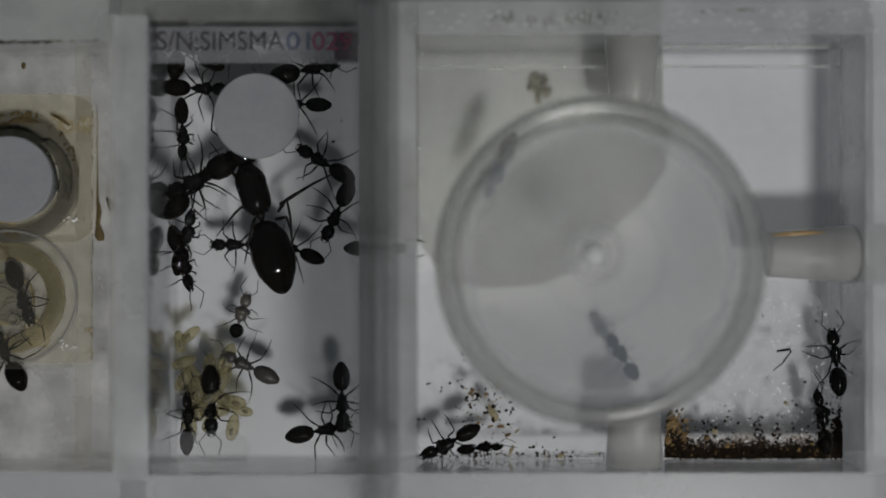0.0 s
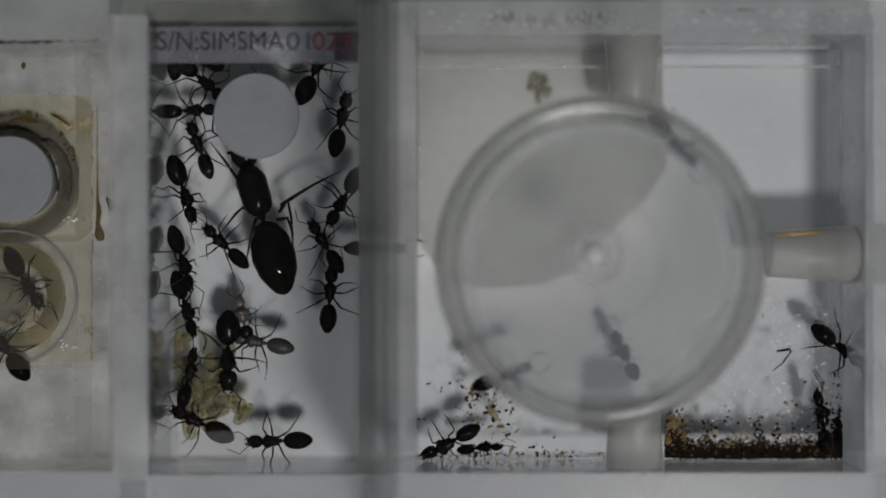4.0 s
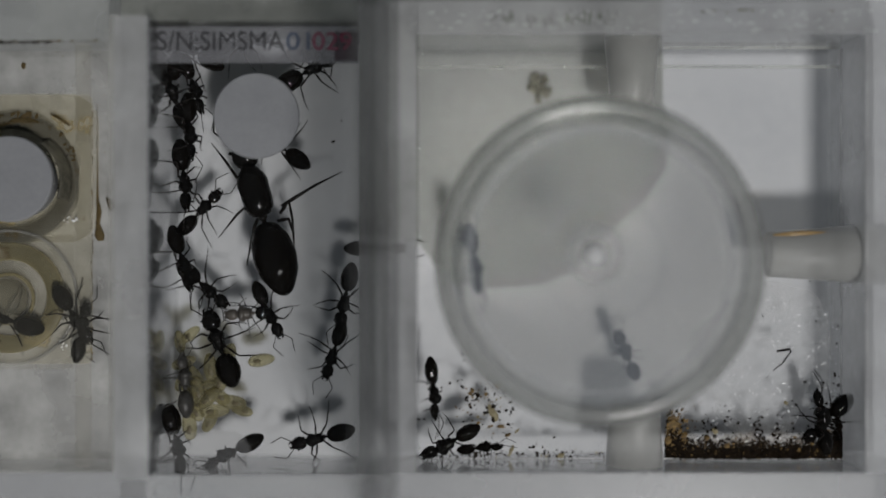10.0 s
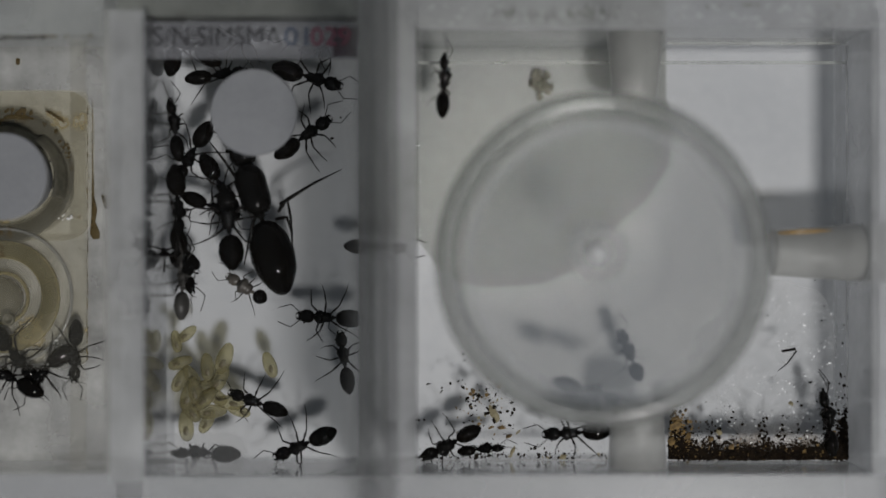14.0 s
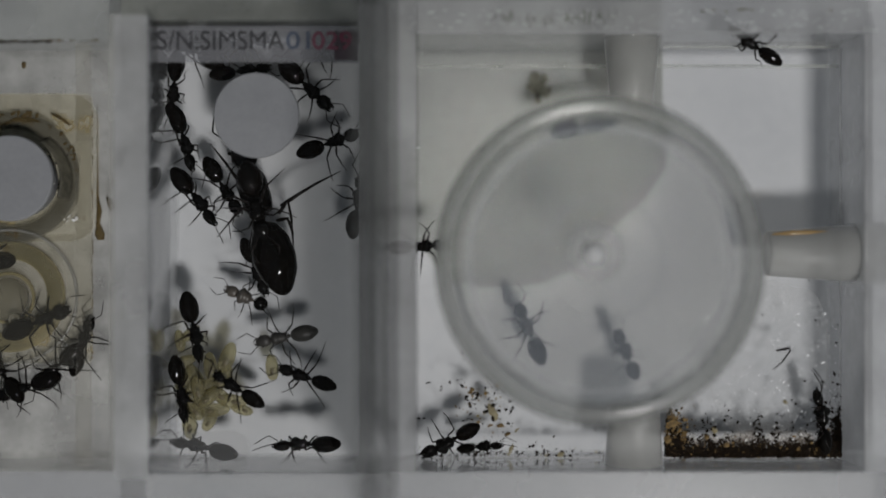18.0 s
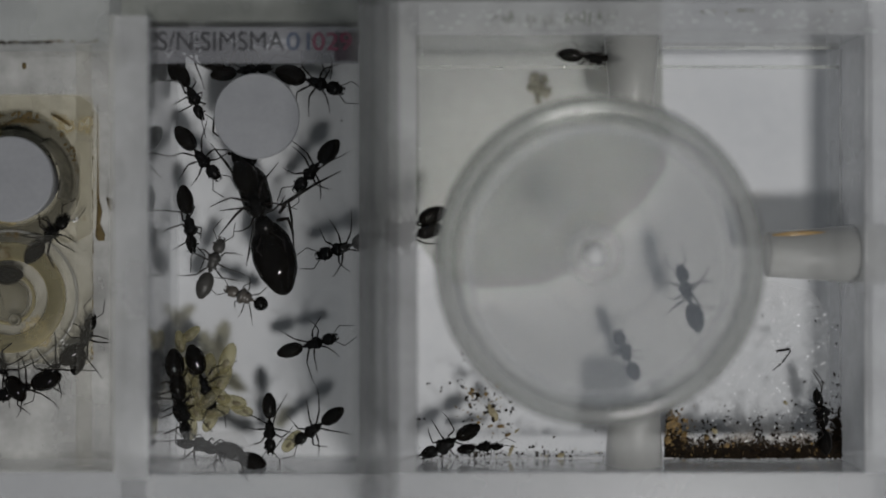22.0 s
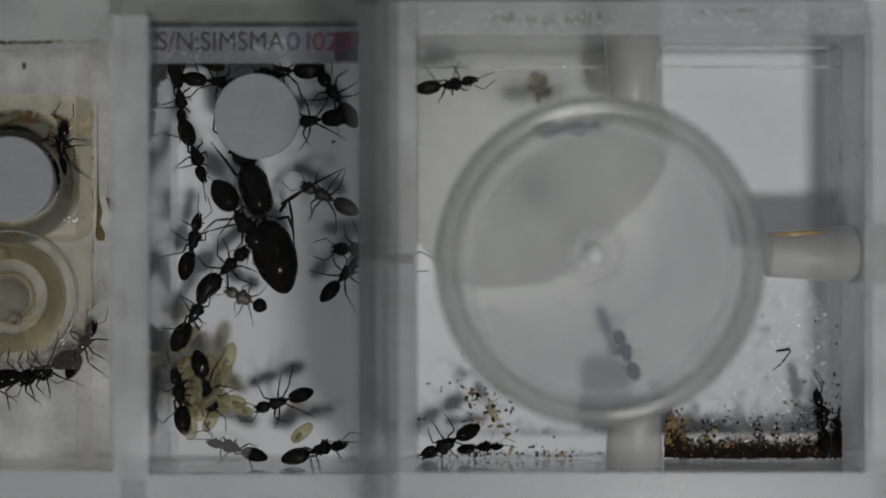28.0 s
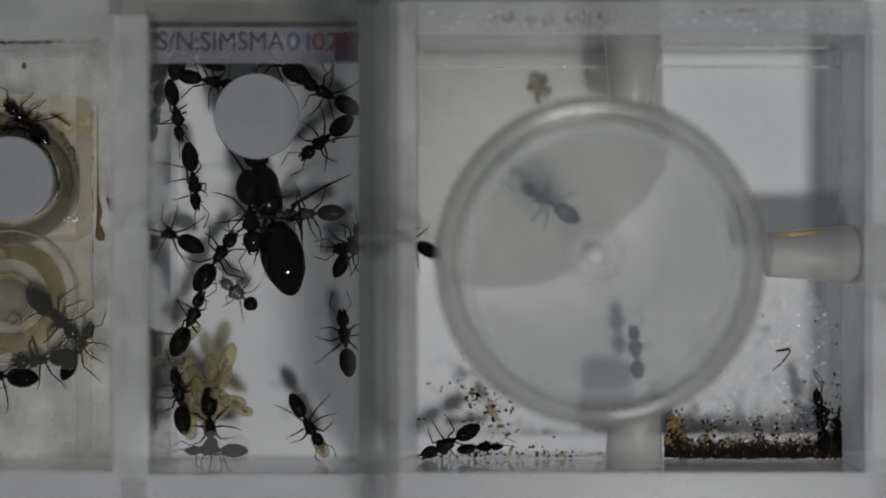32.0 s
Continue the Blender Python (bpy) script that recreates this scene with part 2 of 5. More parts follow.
def tube(bm, points, radii, seg=6):
    """A jointed limb along points."""
    pts = [Vector(p) for p in points]
    rings = []
    for i, p in enumerate(pts):
        d = (pts[min(i + 1, len(pts) - 1)] - pts[max(i - 1, 0)]).normalized()
        a = d.cross(Vector((0, 0, 1)))
        a = a.normalized() if a.length > 1e-4 else Vector((1, 0, 0))
        b = d.cross(a)
        rings.append([bm.verts.new(p + radii[i] * (a * math.cos(w) + b * math.sin(w))) for w in [2 * math.pi * k / seg for k in range(seg)]])
    for p, q in zip(rings, rings[1:]):
        for k in range(seg):
            bm.faces.new((p[k], p[(k + 1) % seg], q[(k + 1) % seg], q[k]))
    bm.faces.new(rings[0])
    bm.faces.new(rings[-1])
    return bm


def pane(ob):
    """Clear sheets let the lamp's light through."""
    ob.visible_shadow = False
    return ob


# ---- the table ----
table = part("table_top", box(-600, 600, -500, 500, -25, -5, 1), paper)
tagged(table, "plain white paper sheet covering the table top", "table", kind="structure")


bm = bmesh.new()
rim = ((-10.0, 60), (-10.0, 1.6), (-3.05, 0.9), (-0.6, -2.4), (1.8, -4.3), (5.5, -4.8), (12.0, -4.4), (16.2, -2.6),
       (20.6, 2.2), (25.0, 6.2), (27.4, 10.0), (27.9, 15.3), (27.0, 18.0), (26.94, 60))
low = [bm.verts.new((x, y, -4.996)) for x, y in rim]
top = [bm.verts.new((x, y, -4.8)) for x, y in rim]
bm.faces.new(top)
bm.faces.new(low)
for k in range(len(rim)):
    n = (k + 1) % len(rim)
    bm.faces.new((low[k], low[n], top[n], top[k]))
card = part("grey_card", bm, card_mat)
tagged(card, "torn grey-green paper card under the foraging box", "card")


# ---- the nest: a clear acrylic chamber with a cover ----
H = 7.0
NX0, NX1, NY0, NY1 = -32.6, -9.57, -25.3, 25.8
nest = tagged(empty("ant_nest", -20, 0, -5), "clear acrylic ant nest with stained brood chamber and grey caps", "ant nest")


def nest_part(name, bm, mat, label="", smooth=False):
    ob = part(name, bm, mat, nest, label, smooth)
    ob.matrix_parent_inverse = Matrix.Translation((0.020, 0, 0.005))
    return ob


pane(nest_part("floor_plate", box(NX0, NX1, NY0, NY1, -0.4, 0, 0), acrylic, "clear acrylic floor plate"))
pane(nest_part("side_wall", box(-36.4, NX0, -25.5, NY1, -5, 10.0), milk_wall, "milky white acrylic side wall"))
nest_part("polished_face", box(NX0 + 0.003, NX0 + 0.2, NY0 + 0.05, NY1 - 0.05, 0.01, 9.9, 0), mirror_face, "polished reflecting inner face")
pane(nest_part("side_wall", box(NX1, -6.3, -25.5, 27.6, -5, H), thin_wall, "grey cloudy acrylic side wall"))
# height and dark tint are made up so its shadow dims the chamber's right
nest_part("divider", box(-7.7, -4.9, -31.5, 27.6, H + 1.62, 34), divider_mat, "grey cloudy divider strip")
nest_part("end_wall", box(-36.4, NX1, NY1 + 0.003, 31, -5, H), grey_edge, "grey sawn end wall")
pane(nest_part("end_wall", box(NX0, NX1, NY0 - 0.25, NY0, -5, H), face_mat, "clear polished end wall"))
pane(nest_part("cover", box(NX0 + 0.25, -6.3, -34.0, 27.6, H + 0.004, H + 1.6), cover_mat, "clear acrylic cover"))


nest_part("pillar", lathe(bmesh.new(), [(0.004, 0), (0.004, 4.2), (4.6, 4.94), (4.9, 4.9), (5.0, 4.8), (5.0, 0)], 64, Matrix.Translation((-21.42, 15.28, 0))), cap_mat, "flat-topped grey pillar in the chamber")

pane(nest_part("outer_ledge", box(-36.4, -6.3, -34.0, NY0 - 0.26, -4.99, H - 0.01, 0.2), ledge_mat, "pale cloudy outer ledge"))


def uneven_patch(cx, cy, rx, ry, z, seed):
    """A thin flat patch with an uneven outline."""
    bm = bmesh.new()
    rings = []
    for h in (z - 0.03, z):
        rings.append([bm.verts.new((cx + rx * g * math.cos(w), cy + ry * g * math.sin(w), h)) for w, g in
                      [(2 * math.pi * k / 40, 1 + 0.3 * noise.noise((math.cos(2 * math.pi * k / 40) * 1.7, math.sin(2 * math.pi * k / 40) * 1.7, seed))) for k in range(40)]])
    bm.faces.new(rings[1])
    bm.faces.new(rings[0][::-1])
    for k in range(40):
        n = (k + 1) % 40
        bm.faces.new((rings[0][k], rings[0][n], rings[1][n], rings[1][k]))
    return bm


# pale haze painted in for a bright reflection that veils the cover
veil_mat = clear("breath_of_condensation", (0.998, 0.998, 0.998), 0.09, (0.64, 0.645, 0.65), (0.74, 0.745, 0.75), 260, 0.5, 0.6, 1.06, 0.6)
pane(nest_part("condensation", uneven_patch(-27.4, -23.0, 6.2, 2.5, 6.98, 1.3), veil_mat, "pale hazy patch painting a reflection on the cover"))

# printed strip along the chamber's end
TOPZ = 6.6
nest_part("ledge", box(NX0 + 0.22, NX1 - 0.05, 21.05, NY1 - 0.05, TOPZ - 0.4, TOPZ - 0.01, 0.05), cover_mat, "clear ledge under the printed strip")
strip = nest_part("label_strip", box(NX0 + 0.24, NX1 - 0.1, 21.05, 25.15, TOPZ, TOPZ + 0.03, 0), film_mat, "grey printed serial strip")
nest_part("label_patch", box(-12.3, -9.72, 21.31, 24.6, TOPZ + 0.034, TOPZ + 0.045, 0), film_red, "dark red printed patch")


def lettering(text, x0, x1, y0, y1, mat):
    cu = bpy.data.curves.new("lettering", "FONT")
    cu.body, cu.size, cu.extrude = text, 1.0, 0.01
    tmp = bpy.data.objects.new("lettering", cu)
    me = bpy.data.meshes.new_from_object(tmp)
    bpy.data.objects.remove(tmp)
    xs, ys = [v.co.x for v in me.vertices], [v.co.y for v in me.vertices]
    for v in me.vertices:
        v.co = Vector(((x0 + (v.co.x - min(xs)) / (max(xs) - min(xs)) * (x1 - x0)) * MM,
                       (y0 + (v.co.y - min(ys)) / (max(ys) - min(ys)) * (y1 - y0)) * MM,
                       (TOPZ + 0.06 + v.co.z) * MM))
    me.materials.clear()
    me.materials.append(mat)
    ob = new("lettering", me)
    ob.parent = nest
    ob.matrix_parent_inverse = Matrix.Translation((0.020, 0, 0.005))
    return ob


lettering("S/N:SIMSMA", -32.34, -17.98, 22.48, 24.65, ink)
lettering("01", -17.72, -15.1, 22.53, 24.55, ink_blue)
lettering("029", -14.77, -10.37, 22.53, 24.55, ink_red)

# ---- the water tower beside the nest ----
tower = tagged(empty("water_tower", -55, 0, -5), "cloudy yellow-stained plastic water tower of the nest", "water tower")


def tower_part(name, bm, mat, label="", smooth=False):
    ob = part(name, bm, mat, tower, label, smooth)
    ob.matrix_parent_inverse = Matrix.Translation((0.055, 0, 0.005))
    return ob


def ring(cx, cy, z0, z1, r0, r1, seg=56, edge=0.3):
    return lathe(bmesh.new(), [(z0, r0), (z0, r1), (z1 - edge, r1), (z1, r1 - edge), (z1, r0 + edge), (z1 - edge, r0), (z0, r0)],
                 seg, Matrix.Translation((cx, cy, 0)))


def rounded_plate(x0, x1, y0, y1, z0, z1, r):
    """A plate whose two corners at x1 are rounded."""
    edge = [(x0, y0)]
    for cy, start in ((y0 + r, -90), (y1 - r, 0)):
        edge += [(x1 - r + r * math.cos(radians(start + a)), cy + r * math.sin(radians(start + a))) for a in range(0, 91, 10)]
    edge.append((x0, y1))
    bm = bmesh.new()
    low = [bm.verts.new((x, y, z0)) for x, y in edge]
    top = [bm.verts.new((x, y, z1)) for x, y in edge]
    bm.faces.new(top)
    bm.faces.new(low[::-1])
    for k in range(len(edge)):
        n = (k + 1) % len(edge)
        bm.faces.new((low[k], low[n], top[n], top[k]))
    return bm


pane(tower_part("floor_plate", box(-78, -37.78, -25.0, 23.55, -0.4, 0, 0), tower_floor_mat, "clear floor plate"))
pane(tower_part("side_wall", box(-37.78, -36.5, -25.3, 26.5, -5, 7), tower_mat, "cloudy side wall"))
tower_part("end_wall", box(-78, -37.78, 23.55, 31, -5, 7), wall_mat, "cloudy end wall")
pane(tower_part("end_wall", box(-78, -37.78, -25.3, -25.0, -5, 7), tower_mat, "cloudy end wall"))
pane(tower_part("outer_ledge", box(-78, -36.5, -34.0, -25.31, -4.99, 6.99, 0.2), ledge_mat, "pale cloudy outer ledge"))
pane(tower_part("inlay_plate", rounded_plate(-78, -41.52, -13.6, 18.25, 0.305, 0.6, 0.7), stain_mat, "ochre-stained inlay plate"))
pane(tower_part("upper_plate", rounded_plate(-78, -40.85, 0.8, 18.4, 0.004, 0.3, 3.6), stain_mat, "pale stained plate"))
pane(tower_part("ridge", box(-42.16, -40.41, -25.0, 23.5, 4.6, 5.0, 0.1), dish_mat, "pale cloudy ridge"))
bm = ring(-50.84, 8.41, 0.605, 0.85, 5.6, 8.0, 72, 0.1)
for v in bm.verts:
    d = Vector((v.co.x - -50.84, v.co.y - 8.41, 0))
    v.co += d * 0.05 * noise.noise(d.normalized() * 2.6 + Vector((0, 0, d.length * 0.2)))
tower_part("port_collar", bm, stain_mat, "ochre-stained uneven collar", True)
tower_part("port_cap", lathe(bmesh.new(), [(0.605, 0), (0.605, 4.2), (4.6, 4.96), (4.9, 4.92), (5.0, 4.8), (5.0, 0)], 64, Matrix.Translation((-49.74, 8.03, 0))), cap_mat, "flat-topped grey pillar")


def sleeve(start, end, steps=24):
    """A stretch of the flared skirt that stands round the pillar."""
    bm = bmesh.new()
    rows = []
    for z, r in ((2.6, 5.05), (1.8, 5.3), (1.2, 5.65), (0.61, 6.0), (0.61, 6.15), (1.2, 5.8), (1.8, 5.45), (2.6, 5.2)):
        rows.append([bm.verts.new((-49.74 + r * math.cos(w), 8.03 + r * math.sin(w), z)) for w in [radians(start + (end - start) * k / steps) for k in range(steps + 1)]])
    for p, q in zip(rows, rows[1:] + rows[:1]):
        for k in range(steps):
            bm.faces.new((p[k], p[k + 1], q[k + 1], q[k]))
    bm.faces.new([r[0] for r in rows])
    bm.faces.new([r[-1] for r in rows][::-1])
    return bm


tower_part("pillar_sleeve", sleeve(-24, 58), sleeve_mat, "dark olive arc round one side of the pillar", True)
tower_part("water_ring", ring(-51.2, -5.75, 0.605, 1.0, 4.45, 6.55, 72, 0.12), yellow_mat, "yellow-stained water ring", True)
tower_part("outer_ring", ring(-51.2, -5.75, 0.605, 0.95, 7.75, 8.1, 72, 0.1), tower_mat, "", True)
tower_part("inner_ring", ring(-51.3, -5.9, 0.605, 1.0, 2.75, 3.1, 56, 0.1), yellow_mat, "", True)
tower_part("wick", lathe(bmesh.new(), [(0.605, 0), (0.605, 2.5), (1.4, 2.4), (2.0, 1.9), (2.3, 1.1), (2.4, 0)], 32, Matrix.Translation((-51.4, -5.95, 0))),
           stain_mat, "pale domed wick", True)
tower_part("wick_hole", lathe(bmesh.new(), [(1.5, 0), (1.5, 0.75), (1.9, 0.7), (1.98, 0.5), (1.7, 0.42), (1.6, 0)], 24, Matrix.Translation((-50.35, -8.3, 0))), sleeve_mat, "dark hole beside the wick", True)

# an added sheet; its haze greys the ants below like a veiling reflection
pane(tower_part("dish_cover", box(-78, -42.7, -13.9, 1.6, 3.6, 3.9, 0.1), dish_mat, "thin hazy sheet added over the dish to fade the ants"))


def blob(bm, x, y, z, rx, ry, rz, turn=0.0, jitter=0.25, rng=random):
    m = Matrix.Translation((x, y, z)) @ Matrix.Rotation(turn, 4, "Z") @ Matrix.Diagonal((rx, ry, rz, 1))
    vs = bmesh.ops.create_icosphere(bm, subdivisions=1, radius=1, matrix=Matrix.Identity(4))["verts"]
    for v in vs:
        v.co = m @ (v.co * (1 + rng.uniform(-jitter, jitter)))


rng = random.Random(5)
bm = tube(bmesh.new(), [(-40.95, 17.2, 0.2), (-40.95, 12.0, 0.2), (-41.0, 8.6, 0.2), (-40.95, 6.0, 0.22), (-40.8, 4.4, 0.22), (-40.9, 3.0, 0.22), (-40.7, 1.6, 0.25), (-40.65, 1.0, 0.2)],
          [0.03, 0.04, 0.09, 0.2, 0.28, 0.3, 0.62, 0.4], 10)
for v in bm.verts:
    v.co.z = 0.31 + (v.co.z - 0.2) * 0.3
    v.co.x += 0.18 * noise.noise((v.co.y * 1.3, v.co.x, 0.0))
tower_part("mould_patch", bm, mould_mat, "brown drip of mould along the plate's edge", True)
bm = bmesh.new()
for k in range(46):
    w = rng.uniform(0.1, 1.9)
    blob(bm, -50.73 + 7.5 * math.cos(w) + rng.uniform(-0.3, 0.3), 8.39 + 7.5 * math.sin(w) + rng.uniform(-0.3, 0.3), 0.86, rng.uniform(0.08, 0.4), rng.uniform(0.08, 0.25), 0.06, w)
for k in range(30):
    blob(bm, rng.uniform(-52, -39), rng.choice((23.42, 23.55)) + rng.gauss(0, 0.05), 7.0, rng.uniform(0.08, 0.35), 0.07, 0.05)
for k in range(70):
    w = rng.uniform(1.2, 2.4)
    blob(bm, -50.73 + 6.2 * math.cos(w) + rng.gauss(0, 0.15), 8.39 + 6.6 * math.sin(w) + rng.gauss(0, 0.12), 0.66, rng.uniform(0.1, 0.5), rng.uniform(0.06, 0.2), 0.04, w + 1.57)
for k in range(60):
    blob(bm, rng.uniform(-53, -37.5), rng.uniform(-24, 24), 0.62, rng.uniform(0.04, 0.13), rng.uniform(0.03, 0.1), 0.04, rng.uniform(0, 3))
for k in range(80):
    blob(bm, -41.52 + rng.gauss(0, 0.05), rng.uniform(-13, 17), 0.55, rng.uniform(0.03, 0.09), rng.uniform(0.05, 0.3), 0.05)
blob(bm, -49.78, 21.81, 0.1, 0.3, 0.45, 0.1)
tower_part("grime", bm, mould_mat, "brown grime")
bm = bmesh.new()
for a, b, r, thick in ((76, 101, 7.2, 0.34), (49, 67, 8.6, 0.17), (100, 112, 7.0, 0.2)):
    pts = [(-49.74 + r * math.cos(radians(w)), 8.03 + r * math.sin(radians(w)), 0.88) for w in np.linspace(a, b, 9)]
    tube(bm, pts, [thick * (0.35 + 0.65 * math.sin(math.pi * (k + 0.5) / 9) * rng.uniform(0.7, 1.2)) for k in range(9)], 8)
tube(bm, [(-39.9, 6.1, 0.32), (-39.5, 5.6, 0.32), (-39.2, 4.9, 0.32), (-39.4, 4.5, 0.32)], [0.1, 0.4, 0.5, 0.15], 8)
for v in bm.verts:
    v.co.z = min(v.co.z, 0.95)
tower_part("mould_patch", bm, mould_mat, "dark brown mould on the collar", True)
bm = bmesh.new()
for k in range(44):
    blob(bm, rng.uniform(-50.5, -44.2), 23.35 + rng.gauss(0, 0.06), 7.0, rng.uniform(0.1, 0.45), rng.uniform(0.05, 0.13), 0.05, rng.gauss(0, 0.15), 0.3, rng)
tower_part("dirt_line", bm, crumb_mat, "dark dirt line along the wall's edge")
bm = bmesh.new()
for cx, cy in ((-44.1, 3.4), (-44.3, -11.4)):
    for k in range(9):
        blob(bm, cx + rng.uniform(-0.9, 0.9), cy + 0.5 * rng.gauss(0, 0.6), 0.7, rng.uniform(0.08, 0.28), rng.uniform(0.05, 0.15), 0.05, rng.uniform(0.2, 0.8), 0.35, rng)
tower_part("chipped_edge", bm, drop_mat, "white chips along the plate's rim")

pane(tower_part("tide_mark", box(-56, -41.51, -13.3, 18.11, 0.606, 0.612, 0), tide_mat, "ochre tide marks on the inlay"))
pane(tower_part("tide_mark", box(-41.51, -38.23, -13.3, 18.45, 0.31, 0.315, 0), brown_tide, "brown tide marks"))
tower_part("collar_crust", lathe(bmesh.new(), [(0.856, 5.8), (0.856, 7.7), (0.866, 7.7), (0.866, 5.8), (0.856, 5.8)], 56, Matrix.Translation((-50.73, 8.39, 0))), brown_tide, "brown crust on the collar")
tower_part("ring_crust", lathe(bmesh.new(), [(1.004, 4.6), (1.004, 6.4), (1.012, 6.4), (1.012, 4.6), (1.004, 4.6)], 56, Matrix.Translation((-51.2, -5.75, 0))), brown_tide, "brown crust on the water ring")

# ---- the foraging box ----
BX0, BX1, BY0, BY1, BH = -3.0, 47.4, -24.9, 24.15, 8.0
foraging = tagged(empty("foraging_box", 22, 0, -5), "square clear acrylic foraging box with littered floor", "ant farm box")


def box_part(name, bm, mat, label="", smooth=False):
    ob = part(name, bm, mat, foraging, label, smooth)
    ob.matrix_parent_inverse = Matrix.Translation((-0.022, 0, 0.005))
    return ob


pane(box_part("floor_plate", box(BX0, BX1, BY0, BY1, -0.4, 0, 0), acrylic, "clear acrylic floor plate"))
box_part("side_wall", box(-6.2, BX0, -25.15, 27.9, -5, BH), pale_wall, "cloudy acrylic wall")
box_part("side_wall", box(BX1, 53.0, -25.15, 27.9, -5, BH), pale_wall, "cloudy acrylic wall")
box_part("end_wall", box(BX0, BX1, BY1, 27.9, -5, BH), pale_wall, "scratched cloudy acrylic wall")
pane(box_part("end_wall", box(BX0, BX1, BY0 - 0.25, BY0, -5, BH), face_mat, "clear polished acrylic wall"))


pane(box_part("outer_ledge", box(-6.2, 53.0, -34.0, BY0 - 0.26, -4.99, BH - 0.01, 0.2), ledge_mat, "pale cloudy outer ledge"))


def plug(axis, cx, cy, narrow_at, wide_at, r0, r1):
    """A tapered plug pushed in through a wall."""
    n = 1 if wide_at > narrow_at else -1
    turn = Matrix.Rotation(math.pi / 2, 4, "Y") if axis == "x" else Matrix.Rotation(-math.pi / 2, 4, "X")
    place = Matrix.Translation((0, cy, 3.72) if axis == "x" else (cx, 0, 3.72)) @ turn
    prof = [(narrow_at, 0), (narrow_at, r0 * 0.5), (narrow_at, r0 * 0.94), (narrow_at + n * 0.15, r0),
            (wide_at, r1), (wide_at, 0)]
    return lathe(bmesh.new(), prof, 40, place)


for name, bm in (("plug", plug("x", 0, -0.59, 37.45, 50.8, 2.62, 3.6)),
                 ("plug", plug("y", 21.85, 0, 15.98, 28.1, 2.45, 3.5)),
                 ("plug", plug("y", 22.12, 0, -17.88, -24.88, 2.95, 3.3))):
    box_part(name, bm, plug_glass, "clear tapered plug in a wall hole", True)
# the warm highlight along the plug's top is laid on as an amber strip
box_part("amber_streak", tube(bmesh.new(), [(37.76, -0.59 + 2.2, 5.3), (39.89, -0.59 + 2.3, 5.34), (41.84, -0.59 + 2.4, 5.4), (43.91, -0.59 + 2.5, 5.46)], [0.12, 0.34, 0.3, 0.06]), amber_mat, "amber strip painting the plug's warm highlight", True)
bm = bmesh.new()
for k in range(170):
    blob(bm, rng.uniform(-5, 49), BY1 + rng.uniform(0.2, 2.6), BH, rng.uniform(0.06, 0.5), rng.uniform(0.04, 0.12), 0.015, rng.gauss(0, 0.3))
box_part("worn_edge", bm, frosted, "pale scratches on the wall's edge")
bm = bmesh.new()
for k in range(120):
    blob(bm, -6.2 + abs(rng.gauss(0, 0.15)), rng.uniform(-27, 27), BH, rng.uniform(0.05, 0.16), rng.uniform(0.06, 0.3), 0.02, rng.gauss(0, 0.3))
box_part("chipped_edge", bm, frosted, "chipped white edge")

# pale strips paint the lit line on the walls' inner top edges
box_part("polished_edge", box(BX1 + 0.01, BX1 + 0.16, BY0 + 0.2, BY1 - 0.1, BH + 0.004, BH + 0.05, 0), glint_mat, "bright strip painting the glint on the inner edge")
box_part("polished_edge", box(BX0 + 0.2, BX1 - 0.1, BY1 + 0.01, BY1 + 0.1, BH + 0.004, BH + 0.04, 0), frosted, "pale strip painting the lit line on the inner edge")
bm = bmesh.new()
for k in range(90):
    blob(bm, rng.uniform(5.0, 19.5), 25.9 + rng.gauss(0, 0.35), BH, rng.uniform(0.05, 0.16), rng.uniform(0.2, 0.8), 0.02, rng.gauss(0.1, 0.25), 0.25, rng)
pane(box_part("smudge", bm, smudge_mat, "grey-green streaks on the wall's top"))
bm = bmesh.new()
for x, y, rx in ((29.2, 26.6, 0.45), (30.4, 26.7, 0.3), (33.6, 26.8, 0.7), (34.6, 26.75, 0.35), (43.5, 26.7, 0.3), (31.8, 26.5, 0.2)):
    blob(bm, x, y, BH, rx, 0.13, 0.02, 0.05, 0.3, rng)
box_part("scuff_mark", bm, mould_crumb, "dark scuff marks on the wall's top")

# ---- the upturned cup ----
cup = tagged(empty("plastic_cup", 18.5, -1.4, 0), "upturned milky plastic cup standing on the box floor", "cup")
CZ = 14.0
cbx, cby, ctx, cty = 18.6, -1.5, 16.85, -1.3


def cup_shell(profile, seg=96, dx=0.0, dy=0.0):
    bm = lathe(bmesh.new(), [(a, r * 1.035) for a, r in profile], seg)
    for v in bm.verts:
        f = v.co.z / CZ
        v.co.x += cbx + (ctx - cbx) * f + dx
        v.co.y += cby + (cty - cby) * f + dy
    return bm


def cup_part(name, bm, mat, label=""):
    ob = part(name, bm, mat, cup, label, True)
    ob.matrix_parent_inverse = Matrix.Translation((-0.0185, 0.0014, 0))
    return ob


cup_part("wall", cup_shell([(0.0, 17.1), (0.0, 17.4), (0.3, 17.55), (10.0, 17.2), (11.9, 17.1), (11.9, 16.7), (10.0, 16.8), (0.0, 17.1)]), cup_wall_mat).visible_shadow = False
cup_part("rim", cup_shell([(11.92, 15.6), (11.92, 17.1), (12.7, 17.35), (13.5, 17.0), (13.95, 16.2), (13.9, 15.5), (13.5, 15.0), (12.7, 15.1), (11.92, 15.6)]), cup_rim_mat, "thick rounded milky rim").visible_shadow = False
